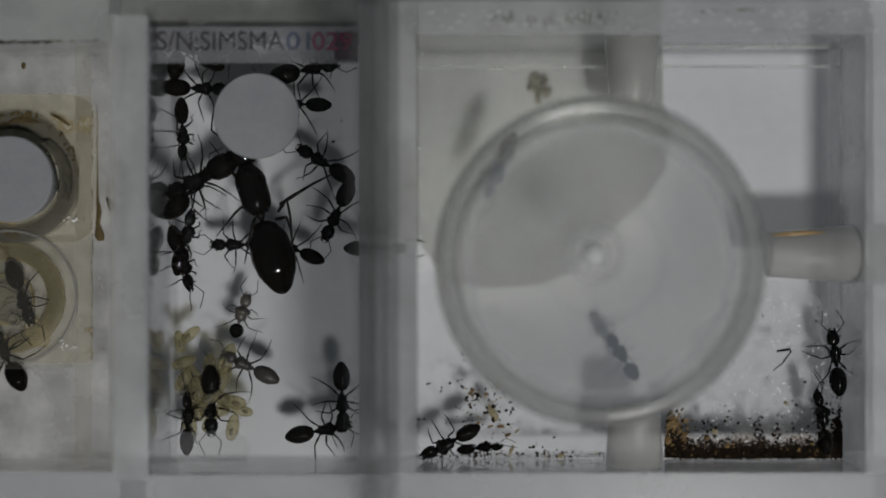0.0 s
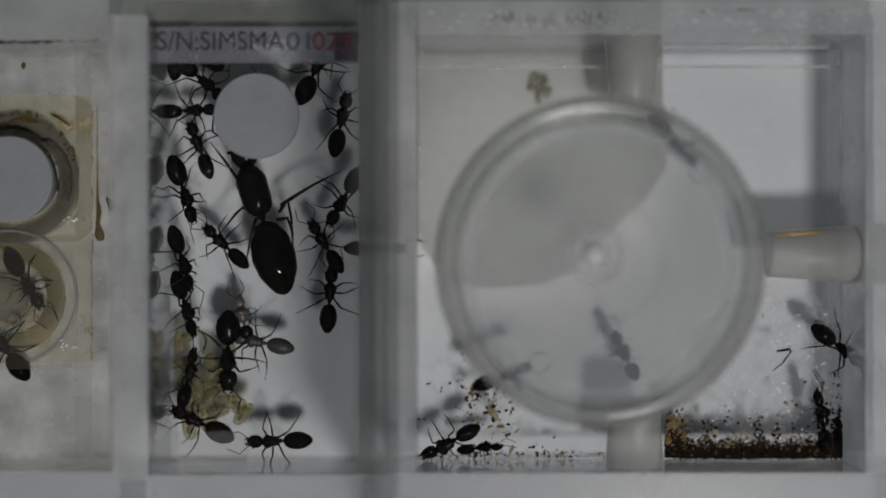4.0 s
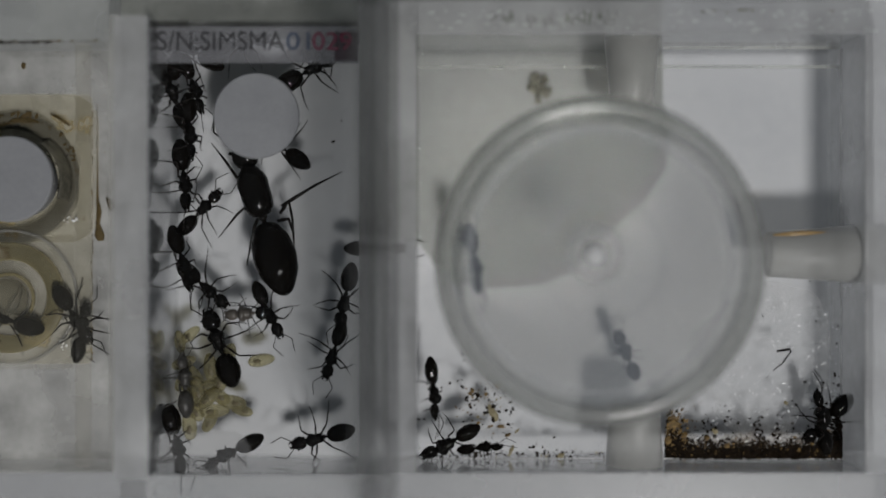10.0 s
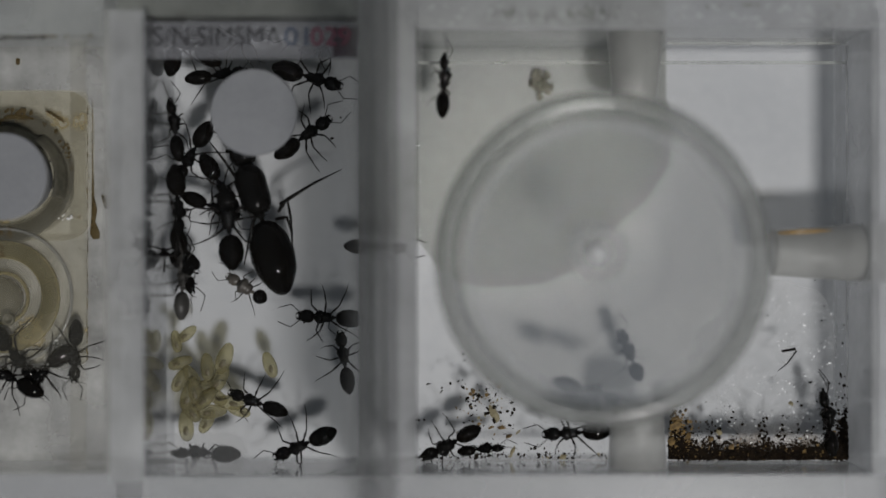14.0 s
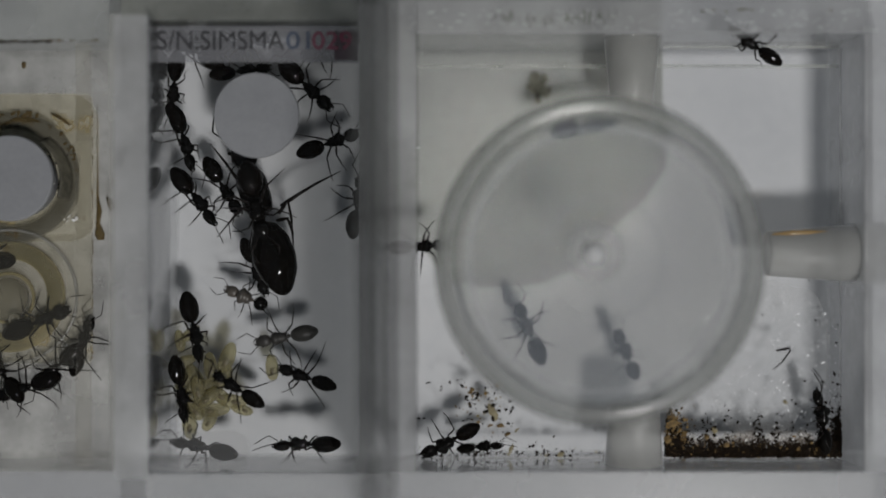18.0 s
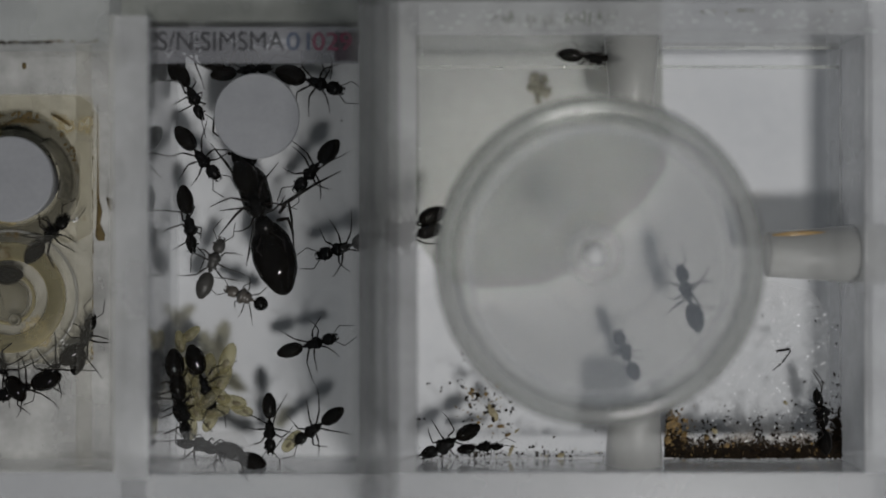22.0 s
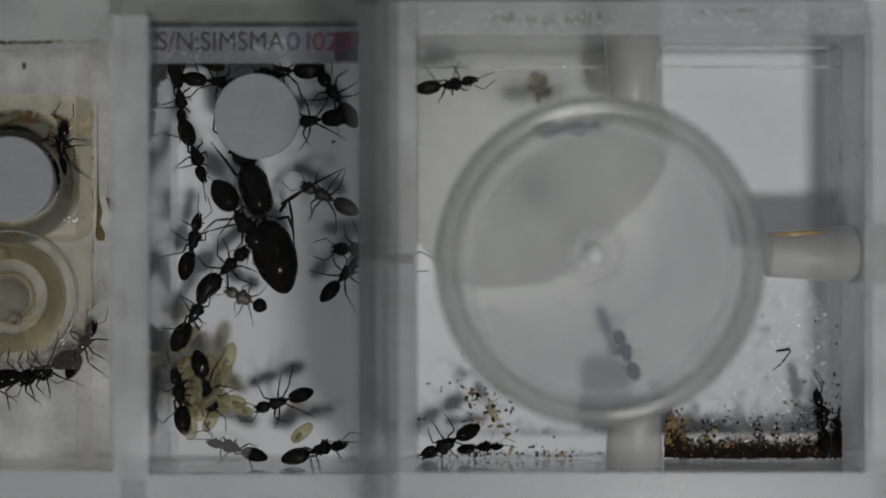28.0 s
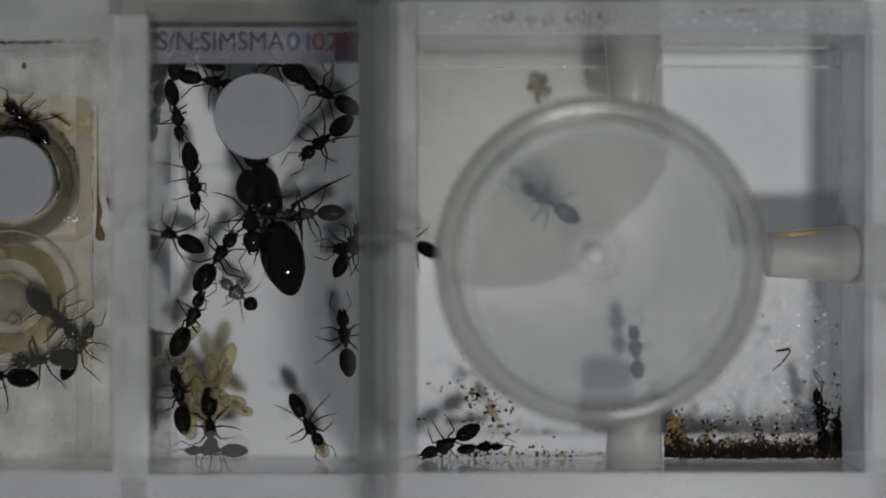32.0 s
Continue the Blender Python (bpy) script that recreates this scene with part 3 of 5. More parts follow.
cup_part("base", cup_shell([(13.25, 0), (13.25, 8.0), (13.25, 14.5), (13.25, 14.86), (13.95, 14.98), (13.75, 14.2), (13.7, 13.8), (13.7, 13.5), (13.7, 8.0), (13.7, 0)]), cup_mat, "hazy flat base").visible_shadow = False
cup_part("moulding_mark", cup_shell([(13.71, 0.9), (13.71, 3.1), (13.9, 3.0), (14.0, 2.6), (13.9, 1.6), (13.8, 0.9), (13.71, 0.9)], 48, -0.55, 0.75), cup_mark_mat, "round moulding mark")
# a milky ring added to paint the bright arcs inside the rim
cup_part("inner_bead", cup_shell([(13.72, 13.35), (13.72, 13.95), (13.9, 13.85), (14.0, 13.65), (13.9, 13.45), (13.72, 13.35)]), cup_mark_mat, "pale ring painting the highlight inside the rim").visible_shadow = False
cup_part("sprue", cup_shell([(13.71, 0), (13.71, 1.2), (14.1, 1.15), (14.4, 0.7), (14.5, 0)], 32, -0.55, 0.75), frosted, "white moulding stub")


bm = bmesh.new()
for k in range(26):
    w = rng.uniform(0.3, 2.8)
    blob(bm, 15.88 + 3.6 * math.cos(w) + rng.gauss(0, 0.2), -0.18 + 4.0 * math.sin(w) + rng.gauss(0, 0.25), 13.74, rng.uniform(0.06, 0.16), rng.uniform(0.05, 0.12), 0.04, rng.uniform(0, 3), 0.25, rng)
cup_part("speck_patch", bm, mould_mat, "brown specks on the base")
cup_part("moulding_ring", cup_shell([(13.705, 6.2), (13.705, 6.5), (13.78, 6.42), (13.78, 6.28), (13.705, 6.2)], 64, 0.4, 0.3), cup_mark_mat, "faint moulding ring")


# ---- ants ----
LEGS = (("fore", 1.25, 0.32, 52), ("mid", 0.75, 0.36, 92), ("hind", 0.15, 0.33, 138))


def leg_mesh(kind, s, own):
    """One leg, pointing along x from its joint; s scales it."""
    f, tb, ta = {"fore": (1.6, 1.3, 0.9), "mid": (1.75, 1.5, 1.1), "hind": (2.1, 2.0, 1.4)}[kind]
    bend = {"fore": 0.75, "mid": -0.1, "hind": -0.45}[kind] + own.uniform(-0.45, 0.45)
    f, tb, ta = f * own.uniform(0.85, 1.05), tb * own.uniform(0.85, 1.1), ta * own.uniform(0.8, 1.1)
    k = Vector((f, 0, 0.85))
    a = k + Vector((tb * math.cos(bend), tb * math.sin(bend), -1.35))
    e = a + Vector((ta * math.cos(bend * 1.3), ta * math.sin(bend * 1.3), -0.27))
    pts = [Vector((0, 0, 0)), Vector((0.25, 0, -0.08)), Vector((0.4, 0, 0.02)), k * 0.55, k * 0.98, k + (a - k) * 0.1, k + (a - k) * 0.6, a, a + (e - a) * 0.5, e]
    rad = [0.19, 0.18, 0.11, 0.16, 0.1, 0.095, 0.105, 0.07, 0.055, 0.035]
    pts, rad = [p * s for p in pts], [r * s for r in rad]
    return [tube(bmesh.new(), pts[u:v], rad[u:v]) for u, v in ((0, 5), (4, 8), (7, 10))]


def feeler(side, s):
    p = [(0, 0, 0), (0.5, 0.35 * side, 0.15), (1.1, 0.85 * side, 0.2), (1.25, 0.95 * side, 0.2), (1.8, 0.8 * side, -0.05), (2.4, 0.6 * side, -0.4), (2.9, 0.45 * side, -0.7)]
    return tube(bmesh.new(), [Vector(q) * s for q in p], [r * s for r in (0.06, 0.055, 0.06, 0.06, 0.055, 0.06, 0.04)])


def ant(name, s=1.0, gaster=(1.75, 1.06), head=(0.85, 0.66), thorax=1.0, skin=None, gskin=None, limb=None, legs=0.82, blunt=0.47, tl=1.0, stance=None):
    """An ant along x with its feet at z = 0: head, thorax, waist, gaster, six legs, two feelers."""
    skin, gskin, limb = skin or shell, gskin or gaster_mat, limb or leg_mat
    root = empty(name)
    own = random.Random(root.name)
    z = 1.05 * s

    def turned(nm, profile, mat, flat=0.92, tip=0.0, lift=0.0, seg=16):
        bm = lathe(bmesh.new(), [(a * s, r * s) for a, r in profile], seg, Matrix.Translation((0, 0, z + lift * s)) @ Matrix.Rotation(tip, 4, "Y"), "x", flat)
        return part(nm, bm, mat, root, smooth=True)

    gl, gw = gaster
    prof = [(-0.55, 0)]
    for k in range(1, 30):
        u = (1 - math.cos(math.pi * k / 30)) / 2
        r = gw * math.sin(math.pi * u ** 0.92) ** (blunt - 0.06)
        if u > 0.6:
            r *= 1 - 0.2 * ((u - 0.6) / 0.4) ** 1.4
        r *= 1.0 + 0.022 * math.cos(2 * math.pi * u * 4.2) ** 3
        prof.append((-0.55 - 2 * gl * u, r))
    prof.append((-0.55 - 2 * gl - 0.02, 0))
    turned("gaster", prof, gskin, 0.9, 0.05, -0.05, 26)
    turned("waist", [(-0.62, 0), (-0.55, 0.14), (-0.4, 0.17), (-0.25, 0.3), (-0.12, 0.26), (0.0, 0.15), (0.1, 0)], skin, 1.25, 0, 0.02, 10)
    th = [(-0.12, 0), (-0.05, 0.28), (0.2, 0.43), (0.5, 0.45), (0.75, 0.42), (1.0, 0.56), (1.3, 0.64), (1.55, 0.56), (1.8, 0.34), (1.95, 0.24), (2.02, 0)]
    if tl > 1.2:
        th = [(-0.12, 0), (-0.05, 0.42), (0.2, 0.56), (0.5, 0.61), (0.75, 0.62), (1.0, 0.62), (1.3, 0.64), (1.55, 0.58), (1.8, 0.42), (1.95, 0.3), (2.02, 0)]
    turned("thorax", [(a * tl, r * thorax * (1.28 if tl < 1.2 else 1.0)) for a, r in th], skin, 1.02, 0, 0.05, 14)
    hl, hw = head
    nk = 1.95 + 2.0 * (tl - 1)
    hp = [(nk - 0.05, 0), (nk, 0.3 * hw), (nk + 0.1, 0.7 * hw), (nk + 0.6 * hl, 0.98 * hw), (nk + 1.1 * hl, 0.95 * hw), (nk + 1.55 * hl, 0.76 * hw), (nk + 1.9 * hl, 0.52 * hw),
          (nk + 2.05 * hl, 0)]
    top = turned("head", hp, skin, 0.72, 0.12, 0.1, 16)
    for side in (1, -1):
        bm = bmesh.new()
        bmesh.ops.create_icosphere(bm, subdivisions=1, radius=0.13 * s, matrix=Matrix.Translation((s * (nk + 1.15 * hl), side * s * hw * 0.9, z + 0.12 * s)))
        part("eye", bm, skin, top, smooth=True)
        e = nk + 1.95 * hl
        part("mandible", tube(bmesh.new(), [Vector(q) * s for q in ((e - 0.15, side * hw * 0.45, 0.85), (e + 0.12, side * hw * 0.42, 0.8), (e + 0.3, side * hw * 0.1, 0.78))],
                              [0.13 * s, 0.12 * s, 0.03 * s]), skin, top, smooth=True)
        f = part("feeler", feeler(side, s * (0.75 + 0.25 * legs)), limb, root, smooth=True)
        f.location = ((nk + 1.5 * hl) * s * MM, side * 0.3 * s * hw / 0.66 * MM, (z + 0.15 * s) * MM)
        for n, (kind, x, y, turn) in enumerate(LEGS):
            if stance:
                pts = [Vector(p) for p in stance[n + (0 if side > 0 else 3)]]
                mid = [pts[0]]
                for p, q in zip(pts, pts[1:]):
                    mid += [p.lerp(q, 0.5), q]
                taper = [0.2, 0.24, 0.2, 0.16, 0.16, 0.1, 0.05][:len(mid)]
                mid = [p - pts[0] for p in mid]
                lg = part("leg", tube(bmesh.new(), mid[:4], taper[:4]), limb, root, smooth=True)
                part("tibia", tube(bmesh.new(), mid[3:6], taper[3:6]), limb, lg, smooth=True)
                part("tarsus", tube(bmesh.new(), mid[5:], taper[5:]), limb, lg, smooth=True)
                lg.location = pts[0] * MM
                continue
            pieces = leg_mesh(kind, s * legs, own)
            if side < 0:
                for bm in pieces:
                    bmesh.ops.scale(bm, vec=(1, -1, 1), verts=bm.verts)
            lg = part("leg", pieces[0], limb, root, smooth=True)
            part("tibia", pieces[1], limb, lg, smooth=True)
            part("tarsus", pieces[2], limb, lg, smooth=True)
            lg.location = (x * tl * s * MM, side * y * s * thorax * MM, (0.84 * s * legs) * MM)
            lg.rotation_euler = (0, 0, side * radians(turn))
    return root


QUEEN_STANCE = (
    ((3.12, 0.85, 1.6), (5.0, 1.51, 2.4), (6.96, 2.16, 2.0), (9.95, 3.44, 0.1)),
    ((0.06, 0.6, 1.6), (1.22, 1.77, 2.4), (0.75, 2.89, 2.0), (-1.04, 6.02, 0.1)),
    ((-0.38, 0.74, 1.6), (-1.27, 1.29, 2.4), (-3.03, 2.31, 2.0), (-5.21, 3.86, 0.1)),
    ((0.24, -2.44, 1.6), (0.89, -5.17, 2.4), (1.39, -7.0, 2.0), (2.11, -10.3, 0.1)),
    ((-0.53, -1.99, 1.6), (0.58, -3.48, 2.4), (-1.61, -3.24, 2.0), (-4.14, -2.5, 0.1)),
    ((-1.27, -1.49, 1.6), (-1.5, -2.85, 2.4), (-3.09, -2.86, 2.0), (-5.4, -2.04, 0.1)))
CRAWLER = {}


def settle(a, lift=0.0, centre=0.0):
    """Remember how high an ant's feet stand, and its middle along the body."""
    CRAWLER[a.name] = (lift, centre)
    return a


worker_kit = tagged(ant("worker_ant", 1.03, (1.68, 1.02), (0.9, 0.78)), "shiny black worker ant with dark brown legs", "ant", "worker ants of the colony")
slim_kit = tagged(ant("worker_ant", 0.97, (1.62, 0.9), (0.88, 0.74)), "slim black worker ant with a narrow gaster", "ant", "worker ants of the colony")
fat_kit = tagged(ant("worker_ant", 1.05, (1.78, 1.14), (0.92, 0.8)), "black worker ant with a swollen banded gaster", "ant", "worker ants of the colony")
kits = (worker_kit, slim_kit, fat_kit)
# this kit carries the veiling reflection in its grey colour
dusky_kit = tagged(ant("worker_ant", 1.0, (1.65, 0.98), (0.88, 0.74), 1.0, dusky, dusky, dusky), "worker ant coloured grey as if behind a reflection", "ant", "worker ants of the colony")
workers = [worker_kit, slim_kit, fat_kit]
while len(workers) < 16:
    if len(workers) == 9:
        workers.append(dusky_kit)
        continue
    workers.append(copy_thing(kits[(0, 0, 1, 0, 2, 1)[len(workers) % 6]], Matrix.Identity(4)))
tower_ants = [copy_thing(kits[k % 3], Matrix.Identity(4)) for k in range(6)]
foragers = [copy_thing(kits[k % 2], Matrix.Identity(4)) for k in range(4)]
for a in workers + foragers:
    settle(a, 0.0, -0.55)
for a in tower_ants:
    settle(a, 0.62, -0.55)
major = settle(tagged(ant("major_worker_ant", 1.22, (1.7, 1.2), (1.0, 0.95), 1.1), "large black major worker ant with a broad head", "ant"), 0.0, -0.5)
curled = settle(tagged(ant("callow_ant", 0.86, (1.0, 1.0), (0.9, 0.8), 1.45, pale_shell, shell, leg_mat, 0.62), "curled pale-bodied callow ant with dark gaster", "ant"), 0.0, -0.3)
queen = settle(tagged(ant("queen_ant", 1.95, (2.28, 1.31), (0.9, 0.85), 1.5, legs=0.82, blunt=0.47, tl=1.5, stance=QUEEN_STANCE), "large glossy black queen ant with long swollen gaster", "queen ant"), 0.0, -0.5)


def still(kit, x, y, h, name, label, z=0.0, roll=0):
    a = copy_thing(kit, pose(x * MM, y * MM, z * MM, roll, 0, h))
    a.name = name
    return tagged(a, label, "ant", "dead ants on the box floor")


resting = []
for x, y, h in ((-31.07, 23.8, 80), (-29.27, 23.27, 150), (-24.27, 24.2, 10), (-12.93, 24.07, 200)):
    a = copy_thing(worker_kit, pose(x * MM, y * MM, 0, 0, 0, h))
    resting.append(tagged(a, "black worker ant resting under the printed strip"))
dead_kit = ant("dead_ant", 1.08, (1.45, 0.88), (0.9, 0.8), 1.15, legs=0.68)
dead = [tagged(dead_kit, "dead black ant lying among crumbs", "ant", "dead ants on the box floor"),
                still(dead_kit, 43.7, -20.7, 96, "dead_ant", "dead black ant slumped on the dirt heap", 0.9, 68),
        still(dead_kit, 4.3, -24.2, 8, "dead_ant", "crumpled dead ant against the box wall", 0.8, -70)]
dead[2].scale = (0.7, 0.7, 0.7)
dead_kit.matrix_basis = pose(0.8 * MM, -22.07 * MM, 0.5 * MM, -32, 0, 210)
cup_ant = settle(tagged(ant("dead_ant", 0.95, (1.2, 0.92), (0.85, 0.78), 1.2, legs=0.5), "curled dead ant lying under the milky cup", "ant", "dead ants on the box floor"), 0.0, -0.4)


# ---- brood ----
def larva(x, y, h, size=1.0, z=0.42):
    root = empty("larva", x, y, z)
    L, R = 1.75, 0.88
    prof = [(-L, 0)]
    for k in range(1, 14):
        u = k / 14
        prof.append((-L + 2 * L * u, R * math.sin(math.pi * u) ** 0.42 * (0.86 + 0.16 * (1 - u)) * (1.03 if k % 2 else 0.98)))
    prof.append((L, 0))
    part("body", lathe(bmesh.new(), prof, 12, None, "x", 0.85), larva_mat, root, smooth=True)
    bm = bmesh.new()
    blob(bm, -0.25 * L, 0, 0.3 * R, 0.55, 0.38, 0.5, 0, 0.3, rng)
    part("gut_spot", bm, gut_mat, root, "dark gut spot", True)
    root.rotation_euler = (0, 0, radians(h))
    root.location = (x * MM, y * MM, z * MM)
    return tagged(root, "creamy yellow larva with dark gut spot", "larva", "brood pile")


brood = []
kit = None
for k, (x, y, h, size) in enumerate((
        (-29.91, -10.1, 40, 0.8), (-31.18, -10.97, 100, 0.8), (-25.56, -12.98, 70, 1.15), (-30.71, -13.45, 20, 0.9),
        (-27.56, -13.98, 95, 1.0), (-29.37, -15.19, 120, 1.0), (-26.16, -15.46, 60, 1.1), (-28.03, -16.32, 10, 1.0),
        (-29.84, -17.33, 80, 1.05), (-26.7, -17.33, 150, 1.0), (-28.37, -18.13, 30, 1.0), (-25.02, -18.13, 170, 1.05),
        (-29.57, -19.0, 130, 1.0), (-27.03, -19.2, 5, 1.05), (-23.82, -19.13, 165, 0.8), (-30.04, -20.81, 95, 1.1),
        (-27.56, -20.34, 60, 0.9), (-28.9, -16.59, 100, 0.95), (-27.56, -17.59, 45, 0.95), (-30.71, -15.46, 60, 0.95))):
    zz = 1.25 if k > 16 and k < 19 else 0.42
    if kit is None:
        kit = larva(x, y, h, size)
        kit.scale = (size, size, size)
        brood.append(kit)
    else:
        c = copy_thing(kit, pose(x * MM, y * MM, zz * MM, 0, 0, h))
        c.scale = (size, size, size)
        brood.append(c)
carried_larva = tagged(copy_thing(kit, pose(0, 0, 0)), "creamy yellow larva carried about by workers", "larva")
carried_larva.scale = (0.95, 0.95, 0.95)


# ---- litter on the box floor ----
def litter(name, count, spot, mat, label, lo=0.08, hi=0.3, flat=0.6):
    bm = bmesh.new()
    verts, faces = [], []
    base = bmesh.new()
    bmesh.ops.create_icosphere(base, subdivisions=1, radius=1)
    bv, bf = [v.co.copy() for v in base.verts], [[v.index for v in f.verts] for f in base.faces]
    base.free()
    bm.free()
    for k in range(count):
        x, y, z = spot()
        r = lo + (hi - lo) * rng.random() ** 2.5
        m = Matrix.Rotation(rng.uniform(0, 6.28), 3, "Z") @ Matrix.Diagonal((r * rng.uniform(0.7, 1.6), r * rng.uniform(0.5, 1.0), r * flat))
        n = len(verts)
        for c in bv:
            p = m @ (c * rng.uniform(0.7, 1.25))
            verts.append(((p.x + x) * MM, (p.y + y) * MM, (max(p.z + z + r * flat * 0.6, 0.0)) * MM))
        faces += [[n + i for i in f] for f in bf]
    me = bpy.data.meshes.new(name)
    me.from_pydata(verts, [], faces)
    me.materials.append(mat)
    ob = new(name, me)
    return tagged(ob, label, "debris", kind="stuff")


def heap():
    x = 26.39 + rng.random() * (BX1 - 26.39 - 0.1)
    reach = 0.7 + 1.7 * max(0.0, noise.noise((x * 0.6, 3.1, 0.0)) + 0.12) + 1.5 * math.exp(-((x - 27.0) / 1.6) ** 2) + 2.0 * math.exp(-((x - 46.8) / 1.3) ** 2)
    d = min(abs(rng.gauss(0, 1.0)), 2.6) * reach * (1.7 if rng.random() < 0.18 else 0.9)
    return x, BY0 + 0.12 + d, max(0.0, 0.45 - d * 0.3) * rng.random()


def heap_far():
    x = 26.39 + rng.random() * (BX1 - 26.39 - 0.1)
    return x, BY0 + 0.1 + abs(rng.gauss(0, 3.2)), 0.0


def nook():
    return 5.1 + rng.gauss(0, 1.9), -18.6 + rng.gauss(0, 1.9), 0.0


def corner():
    return 26.59 + abs(rng.gauss(0, 1.4)), -22.22 + rng.gauss(0, 1.4), 0.0


def far_corner():
    h = abs(rng.gauss(0, 2.2))
    return BX1 - 0.15 - abs(rng.gauss(0, 0.35 + 0.5 / (1 + h))), BY0 + 0.2 + h, 0.25 * rng.random()


def sill():
    return BX0 + 0.2 + rng.random() * 22, BY0 + 0.15 + abs(rng.gauss(0, 0.5)), 0.0


def anywhere():
    return rng.uniform(BX0 + 0.3, BX1 - 0.3), BY0 + 0.5 + 30 * rng.random() ** 2.6, 0.0


tagged(part("mud_smear", box(26.32, BX1 - 0.03, BY0 + 0.11, BY0 + 4.2, 0.006, 0.03, 0), mud_mat), "brown wet mud smear along the box wall", "mud", kind="stuff")
litter("dirt_heap", 6400, heap, crumb_mat, "dark brown dirt heaped along the box wall", 0.03, 0.26)
litter("dirt_crumbs", 260, heap_far, crumb_mat, "scattered dark brown crumbs", 0.04, 0.22)
litter("ochre_crumbs", 420, heap, rust_mat, "rusty ochre crumbs in the dirt", 0.04, 0.22)
litter("dirt_heap", 900, far_corner, crumb_mat, "dark dirt climbing the box corner", 0.05, 0.3)
litter("ochre_crumbs", 620, corner, rust_mat, "rusty ochre crumbs heaped beside the plug", 0.03, 0.24, 0.5)
litter("dirt_crumbs", 150, corner, crumb_mat, "dark crumbs heaped beside the plug", 0.04, 0.24, 0.5)
litter("ochre_crumbs", 60, nook, rust_mat, "ochre crumbs scattered by a dead ant", 0.05, 0.3, 0.4)
litter("dirt_crumbs", 70, nook, crumb_mat, "dark crumbs scattered by a dead ant", 0.08, 0.3)
litter("dirt_crumbs", 110, sill, crumb_mat, "dark crumbs along the foot of the wall", 0.07, 0.28)
litter("husk_flakes", 12, sill, husk_mat, "straw-coloured husk flakes", 0.1, 0.3, 0.3)
litter("husk_flakes", 14, nook, husk_mat, "straw-coloured husk flakes", 0.1, 0.4, 0.25)
litter("dust_specks", 130, anywhere, crumb_mat, "scattered dark specks", 0.04, 0.16)


def scuffs():
    return 31.29 + rng.random() * 15.5, -24.1 + rng.random() * 18.5, 0.0


def edge_scuffs():
    return rng.choice((-2.69, 47.4)) + rng.gauss(0, 0.08), rng.uniform(BY0, BY1), 0.0


# opaque white bodies paint the sparkle of the droplets
litter("water_specks", 520, scuffs, drop_mat, "tiny droplets painted white for glints on the clear floor", 0.05, 0.16, 0.5)
litter("water_specks", 60, edge_scuffs, drop_mat, "tiny droplets painted white for glints along the floor edge", 0.04, 0.15, 0.5)
film_patch = pane(part("water_film", uneven_patch(38.2, -12.5, 8.2, 8.6, 0.02, 6.4), moist_mat))
tagged(film_patch, "thin film of moisture on the clear floor", "water", kind="stuff")
# thin pale strips put the highlights of the floor's edges into colour
box_part("glue_seam", box(BX0 + 0.1, BX1 - 0.3, BY0 + 0.01, BY0 + 0.1, 0.004, 0.3, 0), glint_mat, "white strip painting a glint along the floor edge")
box_part("glue_seam", box(BX1 - 0.24, BX1 - 0.02, BY0 + 0.12, BY1 - 0.45, 0.004, 0.06, 0), glint_mat, "white strip painting a glint along the floor edge")
box_part("glue_seam", box(BX0 + 0.1, BX1 - 0.2, 21.45, 21.85, 0.004, 0.03, 0), wall_mat, "faint strip painting a glint line across the floor")
box_part("glue_seam", box(26.25, BX1 - 0.3, 23.75, 24.1, 0.004, 0.05, 0), wall_mat, "white strip painting a glint along the floor edge")


def crumb(name, x, y, rx, ry, turn, mat, label, z=0.3):
    bm = bmesh.new()
    blob(bm, 0, 0, 0, rx * 0.8, ry * 0.8, z, 0, 0.4, rng)
    ob = part(name, bm, mat)
    ob.location, ob.rotation_euler = (x * MM, y * MM, z * 0.8 * MM), (0, 0, turn)
    return tagged(ob, label, "debris", "litter on the box floor")


for x, y, rx, ry, turn in ((5.98, -19.4, 0.75, 1.25, 0.4), (8.12, -23.9, 0.28, 0.9, -0.4), (8.8, -21.62, 0.5, 0.2, 0.6),
                           (40.76, -18.26, 0.4, 0.35, 0), (14.03, -24.51, 0.7, 0.35, 0.1), (32.3, -21.55, 0.4, 0.6, 0.3)):
    crumb("husk_flake", x, y, rx, ry, turn, husk_mat, "dry straw-coloured husk flake on the floor", 0.12)
for x, y, rx, ry, turn in ((6.78, -21.08, 0.8, 0.35, 0.1), (7.65, -22.09, 0.5, 0.3, 0.5), (3.42, -16.72, 0.4, 0.5, 0.2), (27.26, -20.88, 0.9, 0.7, 0.3),
                           (28.74, -22.09, 0.7, 0.5, 0.9), (26.72, -22.63, 0.6, 0.8, 0.1), (31.29, -22.43, 0.5, 0.4, 1.0), (33.64, -23.3, 0.6, 0.4, 0.3)):
    crumb("ochre_crumb", x, y, rx, ry, turn, rust_mat, "rusty ochre crumb of dirt", 0.25)
